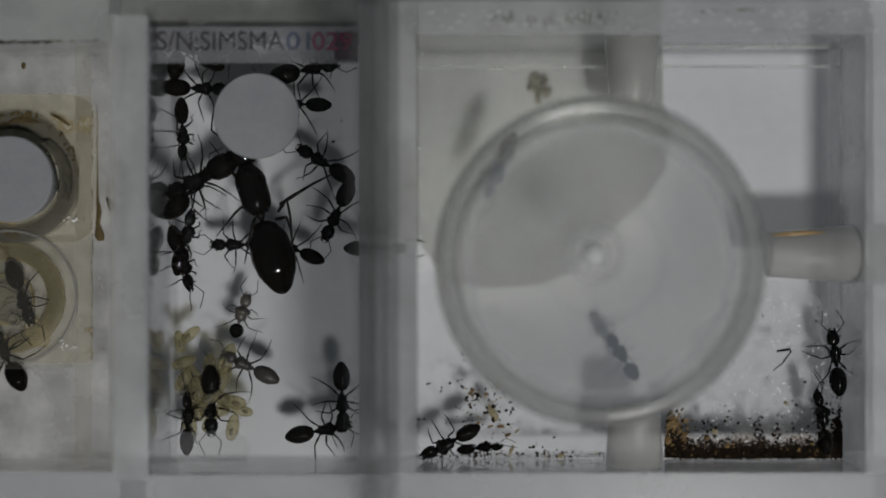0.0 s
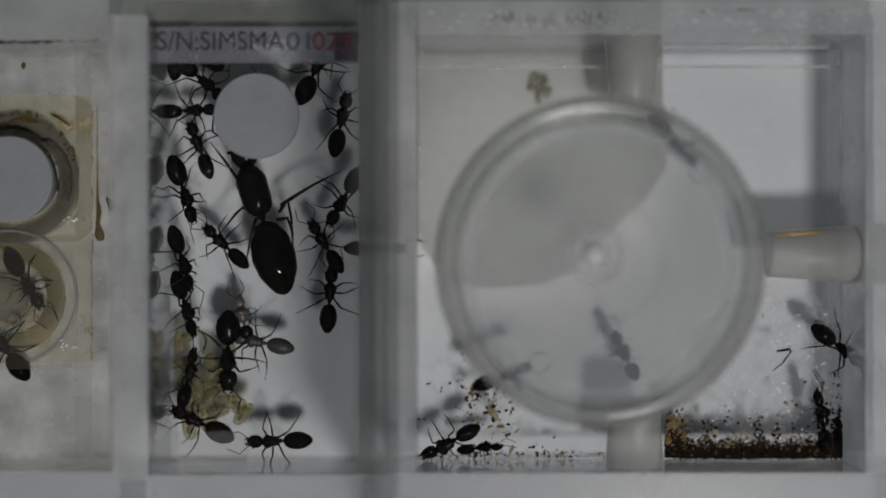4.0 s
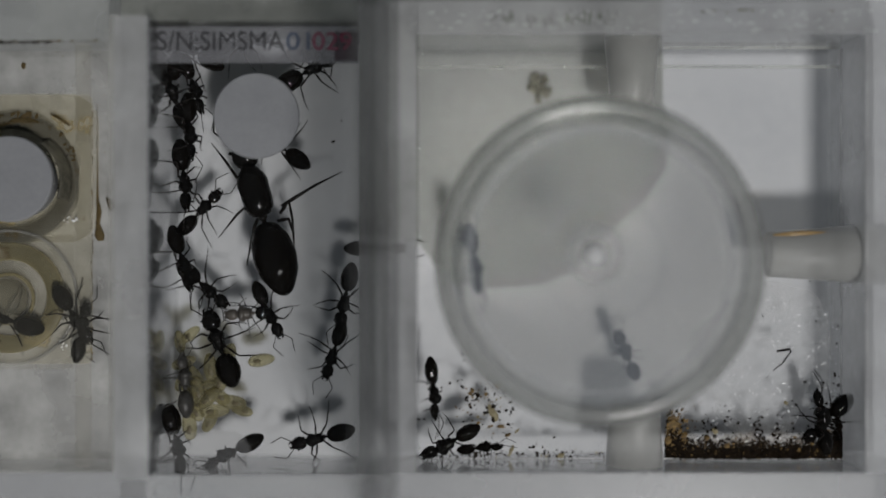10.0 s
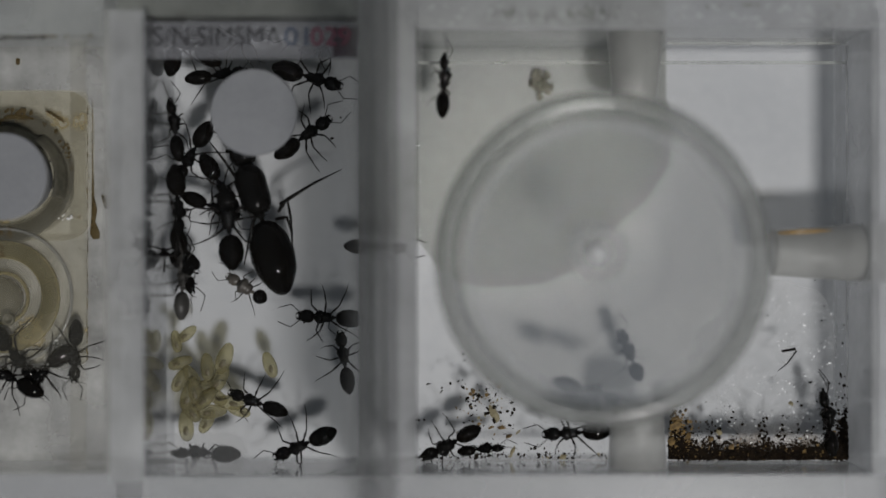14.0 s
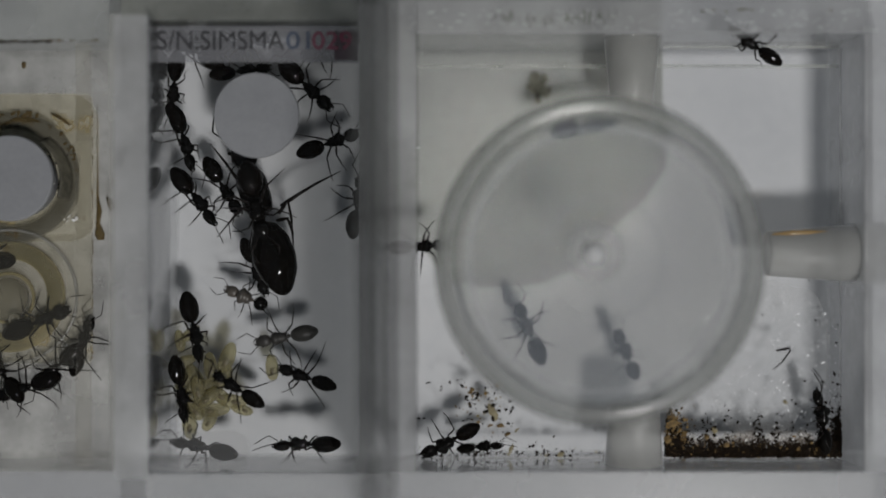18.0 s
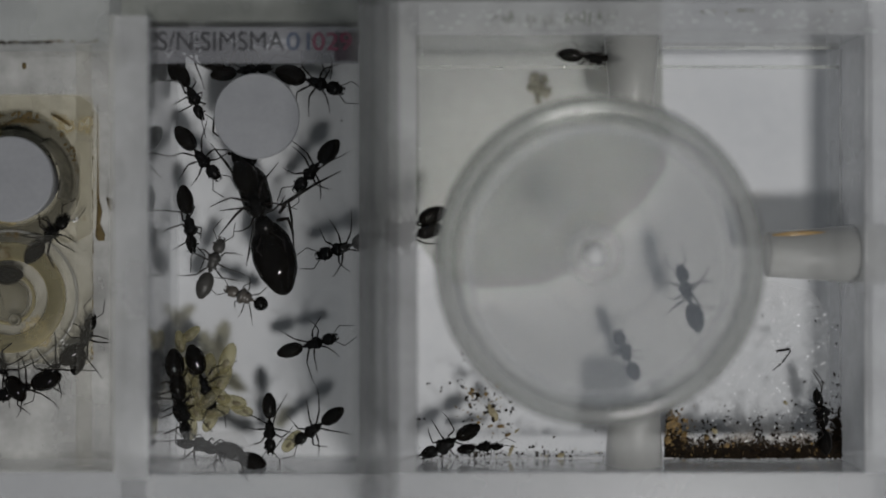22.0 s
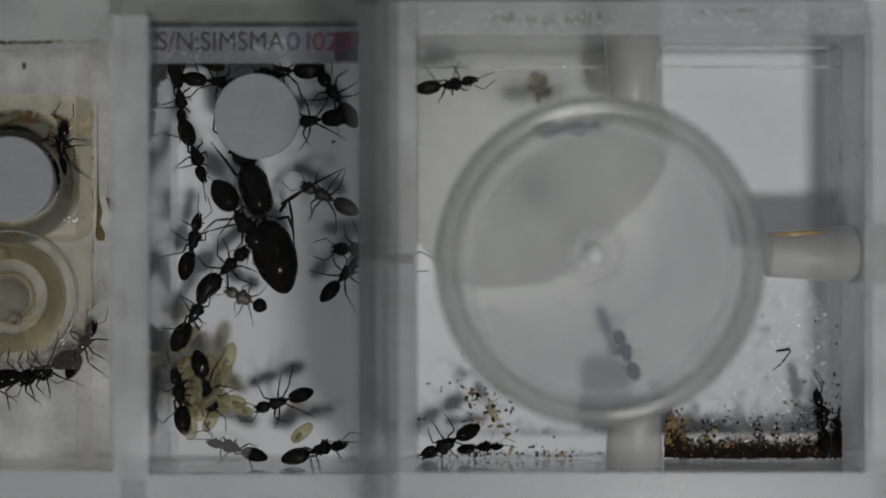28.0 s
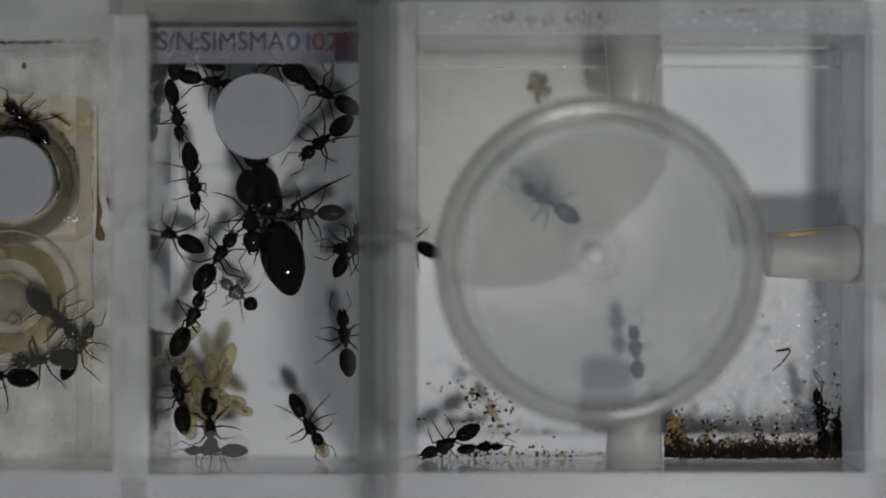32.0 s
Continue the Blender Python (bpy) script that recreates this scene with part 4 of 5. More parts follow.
for x, y, rx, ry, turn in ((7.99, -18.13, 0.3, 0.2, 0.2), (7.52, -19.2, 0.28, 0.22, 0.5), (8.06, -19.34, 0.2, 0.3, 0.1), (7.79, -20.81, 0.3, 0.25, 0),
                           (10.27, -23.57, 0.25, 0.22, 0), (10.74, -23.5, 0.24, 0.28, 0), (12.02, -23.97, 0.22, 0.2, 0), (8.8, -24.24, 0.22, 0.3, 0),
                           (2.35, -12.49, 0.2, 0.18, 0), (2.48, -13.23, 0.2, 0.1, 0.3), (-1.75, -15.98, 0.45, 0.12, 0.2), (-0.2, -16.85, 0.3, 0.12, 0.8),
                           (0.81, -15.91, 0.2, 0.22, 0), (-2.82, -20.21, 0.25, 0.16, 0), (-2.22, -20.21, 0.2, 0.16, 0), (4.1, -17.39, 0.4, 0.3, 0.8),
                           (2.82, -17.66, 0.4, 0.25, 1.2), (32.3, -21.22, 0.3, 0.25, 0), (33.44, -20.41, 0.25, 0.2, 0), (46.73, -11.21, 0.2, 0.2, 0),
                           (45.12, -15.91, 0.22, 0.2, 0), (42.97, -15.78, 0.25, 0.2, 0.4), (45.52, -18.33, 0.25, 0.22, 0), (41.9, -18.46, 0.2, 0.2, 0),
                           (44.25, -8.53, 0.15, 0.15, 0), (37.94, -7.92, 0.2, 0.14, 0), (-12.02, 15.24, 0.16, 0.16, 0), (-13.03, 12.76, 0.3, 0.2, 0.3)):
    crumb("dirt_crumb", x, y, rx, ry, turn, crumb_mat, "small dark brown crumb of dirt", 0.18)

lone = bmesh.new()
tube(lone, [(39.61, -12.15, 0.12), (41.16, -11.88, 0.16), (41.29, -12.15, 0.2), (40.29, -13.56, 0.14), (39.21, -14.44, 0.06)],
     [0.13, 0.17, 0.1, 0.08, 0.04])
tagged(part("severed_ant_leg", lone, leg_mat, smooth=True), "severed black ant leg lying on the floor", "ant leg")
bits = (((-45.83, 7.55, 0.75), (-44.5, 7.75, 0.72), (-45.23, 7.62, 0.8), (-45.36, 6.21, 0.7)),
        ((-45.96, 9.95, 0.7), (-44.9, 10.42, 0.8), (-44.16, 11.29, 0.75), (-44.23, 12.23, 0.7)))
for pts in bits:
    tagged(part("severed_ant_leg", tube(bmesh.new(), pts, [0.08, 0.11, 0.1, 0.05]), leg_mat, smooth=True), "thin severed ant leg in the water tower", "ant leg")
bm = bmesh.new()
for k in range(60):
    blob(bm, 11.8 + rng.gauss(0, 0.55), 19.75 + rng.gauss(0, 0.65), -4.65 + abs(rng.gauss(0, 0.2)), rng.uniform(0.25, 0.6), rng.uniform(0.2, 0.5), rng.uniform(0.15, 0.35), rng.uniform(0, 3), 0.35, rng)
tagged(part("food_crumb", bm, mould_crumb), "mouldy grey-olive food crumb on the card", "food crumb")


# ---- what moves ----
def steady(t, x, y):
    """From a place as the camera sees it at a moment to the place on the floor, past the jog of the stand."""
    ts = [r[0] for r in STAND]
    dx, dy, z = (float(np.interp(t, ts, [r[k] for r in STAND])) for k in (1, 2, 3))
    return (x + dx) * z / 141.0, (y + dy) * z / 141.0


def crawl(a, rows, climb=((0, 0.0), (32, 0.0)), sway=12):
    """Key an ant along (seconds, x, y, heading) and swing its legs by the way it goes."""
    lift, centre = CRAWLER[a.name]
    if rows[-1][0] < 32:
        rows = rows + [(32, *rows[-1][1:])]
    keyed = []
    for t, x, y, h, *tilt in rows:
        x, y = steady(t, x, y)
        roll, z = tilt or (0, 0)
        if not tilt and x < NX1 and x > NX0 and y < -22.7 and abs(math.sin(radians(h))) < 0.55:
            roll, z, y = (-72 if math.cos(radians(h)) > 0 else 72), 2.4, max(y - 1.0, NY0 + 0.12)
        elif not tilt and NX0 < x < -29.4 and abs(math.cos(radians(h))) < 0.66:
            roll, z, x, y = (62 if math.sin(radians(h)) > 0 else -62), 1.9, max(0.988 * x - 0.9, NX0 + 0.3), 0.988 * y
        c, s = math.cos(radians(h)), math.sin(radians(h))
        up = lift + z + float(np.interp(t, [p[0] for p in climb], [p[1] for p in climb]))
        keyed.append((t, pose((x - centre * c) * MM, (y - centre * s) * MM, up * MM, roll, 0, h)))
    # a halfway row where an ant turns and rolls at once
    for (t, m), (u, n) in list(zip(keyed, keyed[1:])):
        if m.to_quaternion().rotation_difference(n.to_quaternion()).angle > 1.35:
            keyed.append(((t + u) / 2, m.lerp(n, 0.5)))
    keyed.sort(key=lambda row: row[0])
    walk(a, keyed)
    gone, path = 0.0, []
    ts = [r[0] for r in rows]
    xs, ys, hs = ([r[k] for r in rows] for k in (1, 2, 3))
    steps = np.arange(0, 32.01, 0.25)
    px, py, ph = np.interp(steps, ts, xs), np.interp(steps, ts, ys), np.interp(steps, ts, hs)
    for k in range(len(steps)):
        if k:
            gone += math.hypot(px[k] - px[k - 1], py[k] - py[k - 1]) + abs(ph[k] - ph[k - 1]) * 0.03
        path.append(gone)
    own = random.Random(a.name)
    for n, lg in enumerate([c for c in a.children if c.name.startswith("leg")]):
        side = 1 if n < 3 else -1
        tripod = math.pi if n % 2 else 0.0
        rest = math.degrees(lg.rotation_euler.z) + own.uniform(-sway, sway)
        seat = [v / MM for v in lg.location]
        out, last = [], None
        for k, t in enumerate(steps):
            swing = side * min(15, sway * 1.25) * math.sin(path[k] * 2.1 + tripod)
            if last is not None and abs(swing - last) < 0.5 and 0 < k < len(steps) - 1 and k % 8:
                continue
            last = swing
            out.append((float(t), pose(seat[0] * MM, seat[1] * MM, seat[2] * MM, 0, 0, rest + swing)))
        walk(lg, out)


def motions():
    crawl(workers[0], [
          (0, -29.75, 18.97, -2), (1, -29.56, 19.11, -5), (2, -28.47, 20.75, -8), (3, -28.74, 21.02, -22),
          (6, -29.56, 18.56, -79), (7, -30.11, 16.51, -104), (8, -30.11, 16.51, -104), (9, -30.05, 14.95, -85),
          (13, -30.05, 14.95, -85), (14, -29.15, 12, -121), (17, -30.38, 14.18, -66), (18, -30.87, 13.36, -71),
          (19, -30.46, 13.91, -66), (20, -30.11, 12.41, -66), (21, -29.78, 11.04, -58), (22, -29.29, 11.72, -51),
          (23, -29.83, 12.27, -58), (24, -29.56, 12, -51), (25, -29.56, 11.86, -52), (28, -29.7, 11.86, -68),
          (29, -29.83, 11.45, -65), (30, -29.83, 11.59, -68), (31, -29.56, 11.04, -68), (32, -29.7, 8.99, -80)])
    crawl(workers[1], [
          (0, -30.85, 14.73, -86), (1, -30.93, 12.73, -86), (1.33, -30.99, 11.67, -31), (1.67, -31.06, 10.6, 23),
          (2, -31.12, 9.53, 77), (3, -28.47, 11.17, 111), (8, -28.47, 11.17, 111), (9, -28.25, 21.71, 87), (9.5, -29, 20.75, 9),
          (10, -29.75, 19.79, -69), (11, -29.29, 19.24, -62), (12, -27.92, 20.34, -3), (13, -27.65, 20.15, 1),
          (14, -27.32, 20.42, 8), (17, -24.09, 21.16, 9), (18, -24.5, 20.89, 8), (19, -24.5, 20.83, 9), (20, -24.5, 20.83, 9),
          (21, -24.5, 20.83, 9), (22, -24.36, 20.89, 9), (23, -24.77, 20.61, 2), (24, -26.14, 20.48, 7), (25, -27.65, 20.07, -4),
          (28, -27.84, 19.87, -6), (29, -27.97, 19.87, -6), (30, -28.06, 19.87, -6), (31, -28.11, 20.01, -10),
          (32, -28.47, 20.01, -11)])
    crawl(workers[2], [
          (0, -30.11, 6.39, 47), (1, -28.88, 5.16, -16), (2, -31.01, 1.6, -84), (3, -31.07, 6.25, -88), (6, -30.52, 8.44, -20),
          (7, -30.46, 6.66, -72), (8, -30.11, 7.84, -2), (8.33, -30.02, 7.81, -56), (8.67, -29.93, 7.78, -109),
          (9, -29.83, 7.76, -163), (9.5, -30.31, 8.44, -123), (10, -30.79, 9.12, -82), (11, -30.71, 5.02, -78),
          (12, -30.3, 3.24, -75), (13, -31.07, 6.66, -68), (14, -31.48, 6.11, -84), (17, -29.48, 6.39, -54),
          (18, -29.56, 5.98, -50), (19, -30.3, -7.43, -92), (20, -29.83, -8.52, -59), (21, -30.25, -11.53, -87),
          (22, -28.6, -14.81, -72), (23, -27.92, -15.09, -72), (24, -28.47, -15.22, -79), (25, -28.82, -15.09, -86),
          (26.5, -29.4, -11.67, -13), (28, -29.97, -8.25, 59), (29, -29.83, -8.93, 54), (30, -30.25, -9.07, 47),
          (31, -30.11, -8.38, 58), (32, -30.25, -8.8, 63)])
    crawl(workers[3], [
          (0, -30.66, 0.51, 74), (1, -30.93, 2.01, 85), (2, -30.93, 2.01, 85), (2.33, -30.93, 0.28, 32),
          (2.67, -30.93, -1.45, -22), (3, -30.93, -3.19, -75), (6, -29.97, -7.56, -61), (7, -29.83, -7.7, -66),
          (8, -27.32, -8.66, -22), (9, -28.06, -7.29, -42), (10, -28.74, -3.87, -42), (11, -27.02, -1.55, -11),
          (12, -26.14, 5.7, -18), (13, -26.28, 7.89, -59), (18, -26.28, 7.89, -59), (19, -29.73, 5.43, -48),
          (20, -31.07, 4.47, -62), (21, -30.52, 4.47, -35), (22, -30.25, 3.93, -79), (23, -31.2, 2.56, -82),
          (24, -30.52, 0.23, -95), (24.5, -30.18, 0.37, -27), (25, -29.83, 0.51, 40), (28, -29.89, -0.04, 74),
          (29, -29.83, -0.31, 78), (30, -30.25, -0.31, 88), (31, -30.93, -1.14, 96), (32, -31.2, 1.33, 153)])
    crawl(workers[4], [
          (0, -16.84, 20.97, 12), (1, -16.16, 20.89, 8), (2, -15.88, 21.02, 5), (3, -16.51, 20.75, 19), (4.5, -14.42, 20.27, 86),
          (6, -12.33, 19.79, 153), (6.33, -13.51, 19.84, 207), (6.67, -14.7, 19.88, 261), (7, -15.88, 19.93, 315),
          (7.33, -16.09, 19.97, 261), (7.67, -16.3, 20.02, 206), (8, -16.51, 20.07, 152), (8.5, -16.61, 20.34, 87),
          (9, -16.7, 20.61, 23), (10, -16.57, 20.61, 29), (11, -16.98, 19.93, -23), (12, -16.43, 20.26, -16),
          (13, -16.38, 20.26, -16), (14, -16.48, 20.48, -16), (17, -16.48, 20.37, -17), (18, -16.57, 19.66, -43),
          (19, -17.66, 19.33, -43), (20, -17.52, 19.46, -39), (21, -17.52, 19.19, -50), (22, -16.16, 19.98, -17),
          (23, -16.16, 20.34, 23), (24, -16.24, 20.34, 94), (24.5, -16.24, 20.38, 138), (25, -16.24, 20.42, 181),
          (28, -17.66, 21.02, 186), (29, -19.03, 20.94, 177), (30, -18.48, 21.3, 195), (31, -19.17, 21.71, 164),
          (32, -18.89, 21.57, 153)])
    crawl(workers[5], [
          (0, -16.21, 17.06, 178), (1, -16.29, 17.47, 180), (2, -19.03, 17.47, 174), (2.5, -24.36, 16.78, 98),
          (3, -29.7, 16.1, 22), (6, -31.34, 16.51, -15), (7, -31.75, 16.65, -45), (8, -30.38, 16.65, -51),
          (9, -31.61, 17.47, -55), (9.33, -31.57, 17.24, -1), (9.67, -31.52, 17.01, 53), (10, -31.48, 16.78, 108),
          (11, -31.39, 15, 95), (12, -31.39, 14.59, 99), (13, -31.26, 13.64, 102), (14, -31.61, 13.36, 96),
          (15, -31.69, 15.23, 155), (16, -31.76, 17.1, 214), (17, -31.83, 18.97, 273), (18, -32.16, 19.93, 265),
          (19, -31.97, 19.93, 268), (20, -31.91, 18.97, 270), (21, -30.25, 19.24, 292), (22, -30.11, 18.83, 297),
          (23, -29.97, 19.24, 305), (24, -29.92, 19.11, 300), (25, -30.52, 19.52, 291), (28, -31.26, 18.83, 279),
          (29, -31.53, 19.11, 271), (30, -31.48, 19.11, 276), (31, -31.48, 17.33, 277), (32, -31.75, 16.78, 283)])
    crawl(workers[6], [
          (0, -13.34, 9.75, 149), (1, -13.56, 10.63, 141), (2, -11.86, 14.24, 76), (3, -11.1, 14.73, 76),
          (6, -14.79, 12.41, 133), (6.33, -14.09, 12.82, 191), (6.67, -13.38, 13.23, 249), (7, -12.68, 13.64, 308),
          (8, -12.68, 13.64, 308), (9, -11.23, 1.87, 259), (10, -11.37, -4.97, 258), (10.5, -11.92, -6.26, 211),
          (11, -12.46, -7.56, 164), (12, -12.6, -7.7, 174), (13, -12.93, -7.97, 174), (14, -12.66, -8.11, 177),
          (15.5, -11.4, -1.75, 129), (17, -10.14, 4.61, 81), (21, -10.14, 4.61, 81), (21.5, -10.41, 2.56, 139),
          (22, -10.69, 0.51, 198), (23, -12.19, 4.06, 123), (24, -13.01, 5.7, 155), (25, -12.33, 3.79, 173),
          (28, -14.38, 15.28, 187), (29, -14.24, 13.64, 241), (30, -14.05, 13.36, 246), (31, -13.56, 12.82, 258),
          (32, -13.28, 13.5, 218)])
    crawl(workers[7], [
          (0, -12.16, 5.02, -115), (1, -12.16, 5.02, -115), (1.5, -12.18, 7.69, -160), (2, -12.19, 10.35, -205),
          (2.5, -11.78, 8.51, -156), (3, -11.37, 6.66, -106), (6, -12.38, 7.89, -173), (7, -16.43, 10.22, -182),
          (8, -17.66, 11.86, -220), (9, -18.35, 11.31, -221), (10, -18.48, 11.59, -216), (11, -18.48, 11.45, -221),
          (12, -18.76, 11.86, -234), (13, -18.62, 11.94, -227), (13.5, -17.8, 12.38, -275), (14, -16.98, 12.82, -324),
          (17, -16.29, 10.9, -356), (18, -14.02, 12.27, -340), (19, -13.28, 12.54, -370), (20, -13.15, 12.13, -396),
          (20.5, -13.39, 11.72, -438), (21, -13.64, 11.31, -481), (22, -14.57, 10.22, -491), (23, -15.12, 10.76, -508),
          (24, -14.79, 11.17, -501), (25, -14.87, 11.31, -523), (28, -12.11, 17.19, -596), (29, -12.87, 18.42, -577),
          (30, -13.01, 18.01, -574), (31, -13.48, 18.42, -561), (32, -12.74, 17.74, -570)])
    crawl(workers[8], [
          (0, -16.84, -0.31, 157), (1, -17.93, 0.92, 165), (2, -17.93, 0.92, 165), (3, -13.5, -0.18, 122),
          (6, -13.5, -0.18, 122), (6.5, -12.64, 3.04, 186), (7, -11.78, 6.25, 249), (8, -11.51, 2.97, 263),
          (9, -12.38, -5.65, 262), (10, -12.66, -11.39, 252), (11, -11.73, -16.18, 277), (12, -11.97, -19.74, 269),
          (13, -12.93, -20.28, 221), (13.5, -12.22, -17.14, 160), (14, -11.51, -13.99, 99), (17, -14.93, -9.34, 166),
          (18, -15.47, -15.36, 161), (19, -13.69, -16.59, 173), (19.33, -13.88, -17.23, 116), (19.67, -14.06, -17.87, 59),
          (20, -14.24, -18.51, 2), (20.5, -13.28, -17.28, 44), (21, -12.33, -16.04, 86), (22, -16.57, -11.53, 16),
          (23, -16.84, -11.53, 18), (24, -17.52, -10.85, 31), (25, -16.7, -9.75, 25), (28, -12.33, -3.87, 48),
          (29, -11.1, -2.5, 20), (30, -11.64, -3.05, 74), (31, -11.42, -0.86, 82), (32, -11.37, -0.59, 63)])
    crawl(workers[9], [
          (0, -22.26, -14.18, 154), (0.5, -21.29, -13.35, 109), (1, -20.31, -12.52, 64), (2, -20.59, -10.98, 97),
          (3, -21.03, -11.26, 113), (4, -20.75, -11.17, 169), (5, -20.48, -11.07, 224), (6, -20.21, -10.98, 280),
          (6.5, -24.75, -12.42, 344), (7, -29.29, -13.86, 408), (8, -30.52, -15.22, 438), (9, -31.12, -15.09, 451),
          (10, -30.52, -16.73, 452), (11, -30.85, -16.59, 437), (12, -30.25, -12.62, 434), (13, -30.85, -10.44, 447),
          (14, -30.85, -4.97, 446), (15.5, -25.83, -7.56, 401), (17, -20.81, -10.16, 356), (17.33, -19.85, -10.18, 301),
          (17.67, -18.89, -10.2, 246), (18, -17.93, -10.22, 191), (19, -23.62, -9.21, 162), (20, -26.42, -8.11, 138),
          (21, -28.6, -4.42, 92), (22, -27.56, -2.78, 70), (23, -26.96, -2.09, 62), (24, -26.63, -2.23, 44),
          (25, -26.14, -2.37, 42), (26.5, -19.51, 1.67, 98), (28, -12.87, 5.7, 153), (29, -13.56, 5.7, 189),
          (30, -14.79, 5.02, 187), (31, -14.98, 4.47, 183), (32, -14.79, 4.2, 183)])
    crawl(workers[10], [
          (0, -27.37, -17.41, -90), (1, -27.04, -18.23, -85), (2, -28.06, -20.83, -121), (3, -28.06, -20.69, -201),
          (6, -27.78, -22.61, -208), (7, -28.19, -23.02, -204), (8, -27.78, -22.88, -182), (9, -30.66, -21.93, -211),
          (9.5, -31.2, -22.06, -143), (10, -31.75, -22.2, -76), (11, -31.75, -22.2, -76), (11.33, -32.07, -18.46, -17),
          (11.67, -32.39, -14.72, 43), (12, -32.71, -10.98, 102), (13, -32.16, -4.97, 79), (14, -32.16, -0.73, 159),
          (15.5, -31.13, -3.32, 217), (17, -30.11, -5.92, 275), (18, -29.67, -8.93, 284), (19, -31.2, -12.62, 270),
          (20, -31.2, -14.54, 281), (21, -31.48, -16.32, 279), (22, -31.61, -15.63, 277), (22.33, -31.57, -15, 335),
          (22.67, -31.52, -14.36, 392), (23, -31.48, -13.72, 450), (24, -31.07, -9.89, 437), (25, -30.79, -9.21, 435),
          (28, -26.28, -3.05, 405), (29, -26.83, -3.32, 429), (30, -26.83, -3.05, 434), (31, -27.1, -1.82, 426),
          (32, -27.1, -1.82, 416)])
    crawl(workers[11], [
          (0, -30.25, -21.19, 87), (1, -30.98, -18.56, 94), (2, -30.66, -15.63, 86), (3, -30.52, -15.77, 83),
          (6, -29.7, -15.36, 59), (7, -31.2, -13.99, 90), (8, -31.48, -6.47, 85), (9, -30.52, 0.92, 67), (10, -29.15, 3.84, 47),
          (11, -28.33, 5.57, 83), (11.5, -28.06, 4.13, 132), (12, -27.78, 2.69, 180), (12.5, -28.12, 3.99, 257),
          (13, -28.47, 5.29, 333), (14, -27.92, 5.29, 339), (17, -22.59, -1.27, 296), (18, -22.45, -1.55, 292),
          (19, -21.22, -4.28, 294), (20, -19.03, -11.67, 264), (21, -19.03, -16.87, 262), (22, -14.24, -20.56, 215),
          (23, -13.56, -20.15, 209), (24, -14.52, -18.64, 135), (25, -14.93, -13.58, 83), (26.5, -16.57, -15.63, 141),
          (28, -18.21, -17.69, 198), (29, -20.53, -16.45, 155), (30, -20.94, -15.55, 148), (30.5, -19.71, -17.51, 210),
          (31, -18.48, -19.46, 272), (32, -16.43, -19.74, 300)])
    crawl(workers[12], [
          (0, -11.92, -16.73, -88), (1, -12.74, -21.24, -139), (2, -18.89, -22.66, -179), (3, -18.81, -22.61, -178),
          (6, -18.81, -22.61, -178), (7, -14.1, -19.05, -140), (8, -15.88, -21.79, -167), (9, -14.38, -21.93, -168),
          (10, -13.69, -22.06, -165), (11, -15.94, -23.7, -165), (12, -15.94, -23.7, -165), (12.33, -15.74, -23.93, -110),
          (12.67, -15.54, -24.16, -55), (13, -15.34, -24.39, 0), (13.5, -15.54, -23.57, -78), (14, -15.75, -22.75, -156),
          (17, -13.56, -21.38, -189), (18, -15.34, -22.8, -181), (19, -19.66, -22.12, -175), (20, -25.59, -22.88, -178),
          (21, -26.14, -22.88, -182), (22, -26.83, -23.16, -192), (23, -28.8, -22.06, -204), (24, -29.15, -21.38, -232),
          (25, -30.38, -20.01, -256), (28, -31.07, -18.64, -263), (29, -31.39, -18.37, -267), (30, -31.2, -18.51, -265),
          (31, -31.2, -18.1, -266), (32, -31.07, -18.64, -263)])
    crawl(workers[13], [
          (0, -15.2, -21.54, 11), (1, -15.88, -15.44, 63), (2, -13.42, -6.47, 86), (5, -13.42, -6.47, 86),
          (5.5, -13.83, -10.03, 156), (6, -14.24, -13.58, 226), (7, -20.1, -11.39, 249), (8, -21.49, -11.94, 229),
          (9, -19.52, -15.5, 248), (10, -23.54, -23.29, 205), (10.5, -25.62, -23.5, 190), (11, -27.7, -23.7, 166),
          (12, -22.31, -23.7, 174), (13, -25.18, -23.57, 170), (14, -27.1, -23.84, 176), (17, -27.92, -23.16, 178),
          (18, -27.51, -23.29, 165), (19, -26.55, -23.43, 161), (20, -26.69, -24.11, 173), (21, -25.46, -24.39, 171),
          (22, -24.23, -24.39, 161), (23, -24.77, -24.11, 161), (23.5, -23.41, -24.18, 93), (24, -22.04, -24.25, 25),
          (25, -20.53, -24.25, 13), (28, -15.2, -23.7, 17), (29, -14.1, -22.88, 34), (30, -12.74, -21.11, 71),
          (31, -11.23, -17, 100), (32, -11.42, -11.67, 97)])
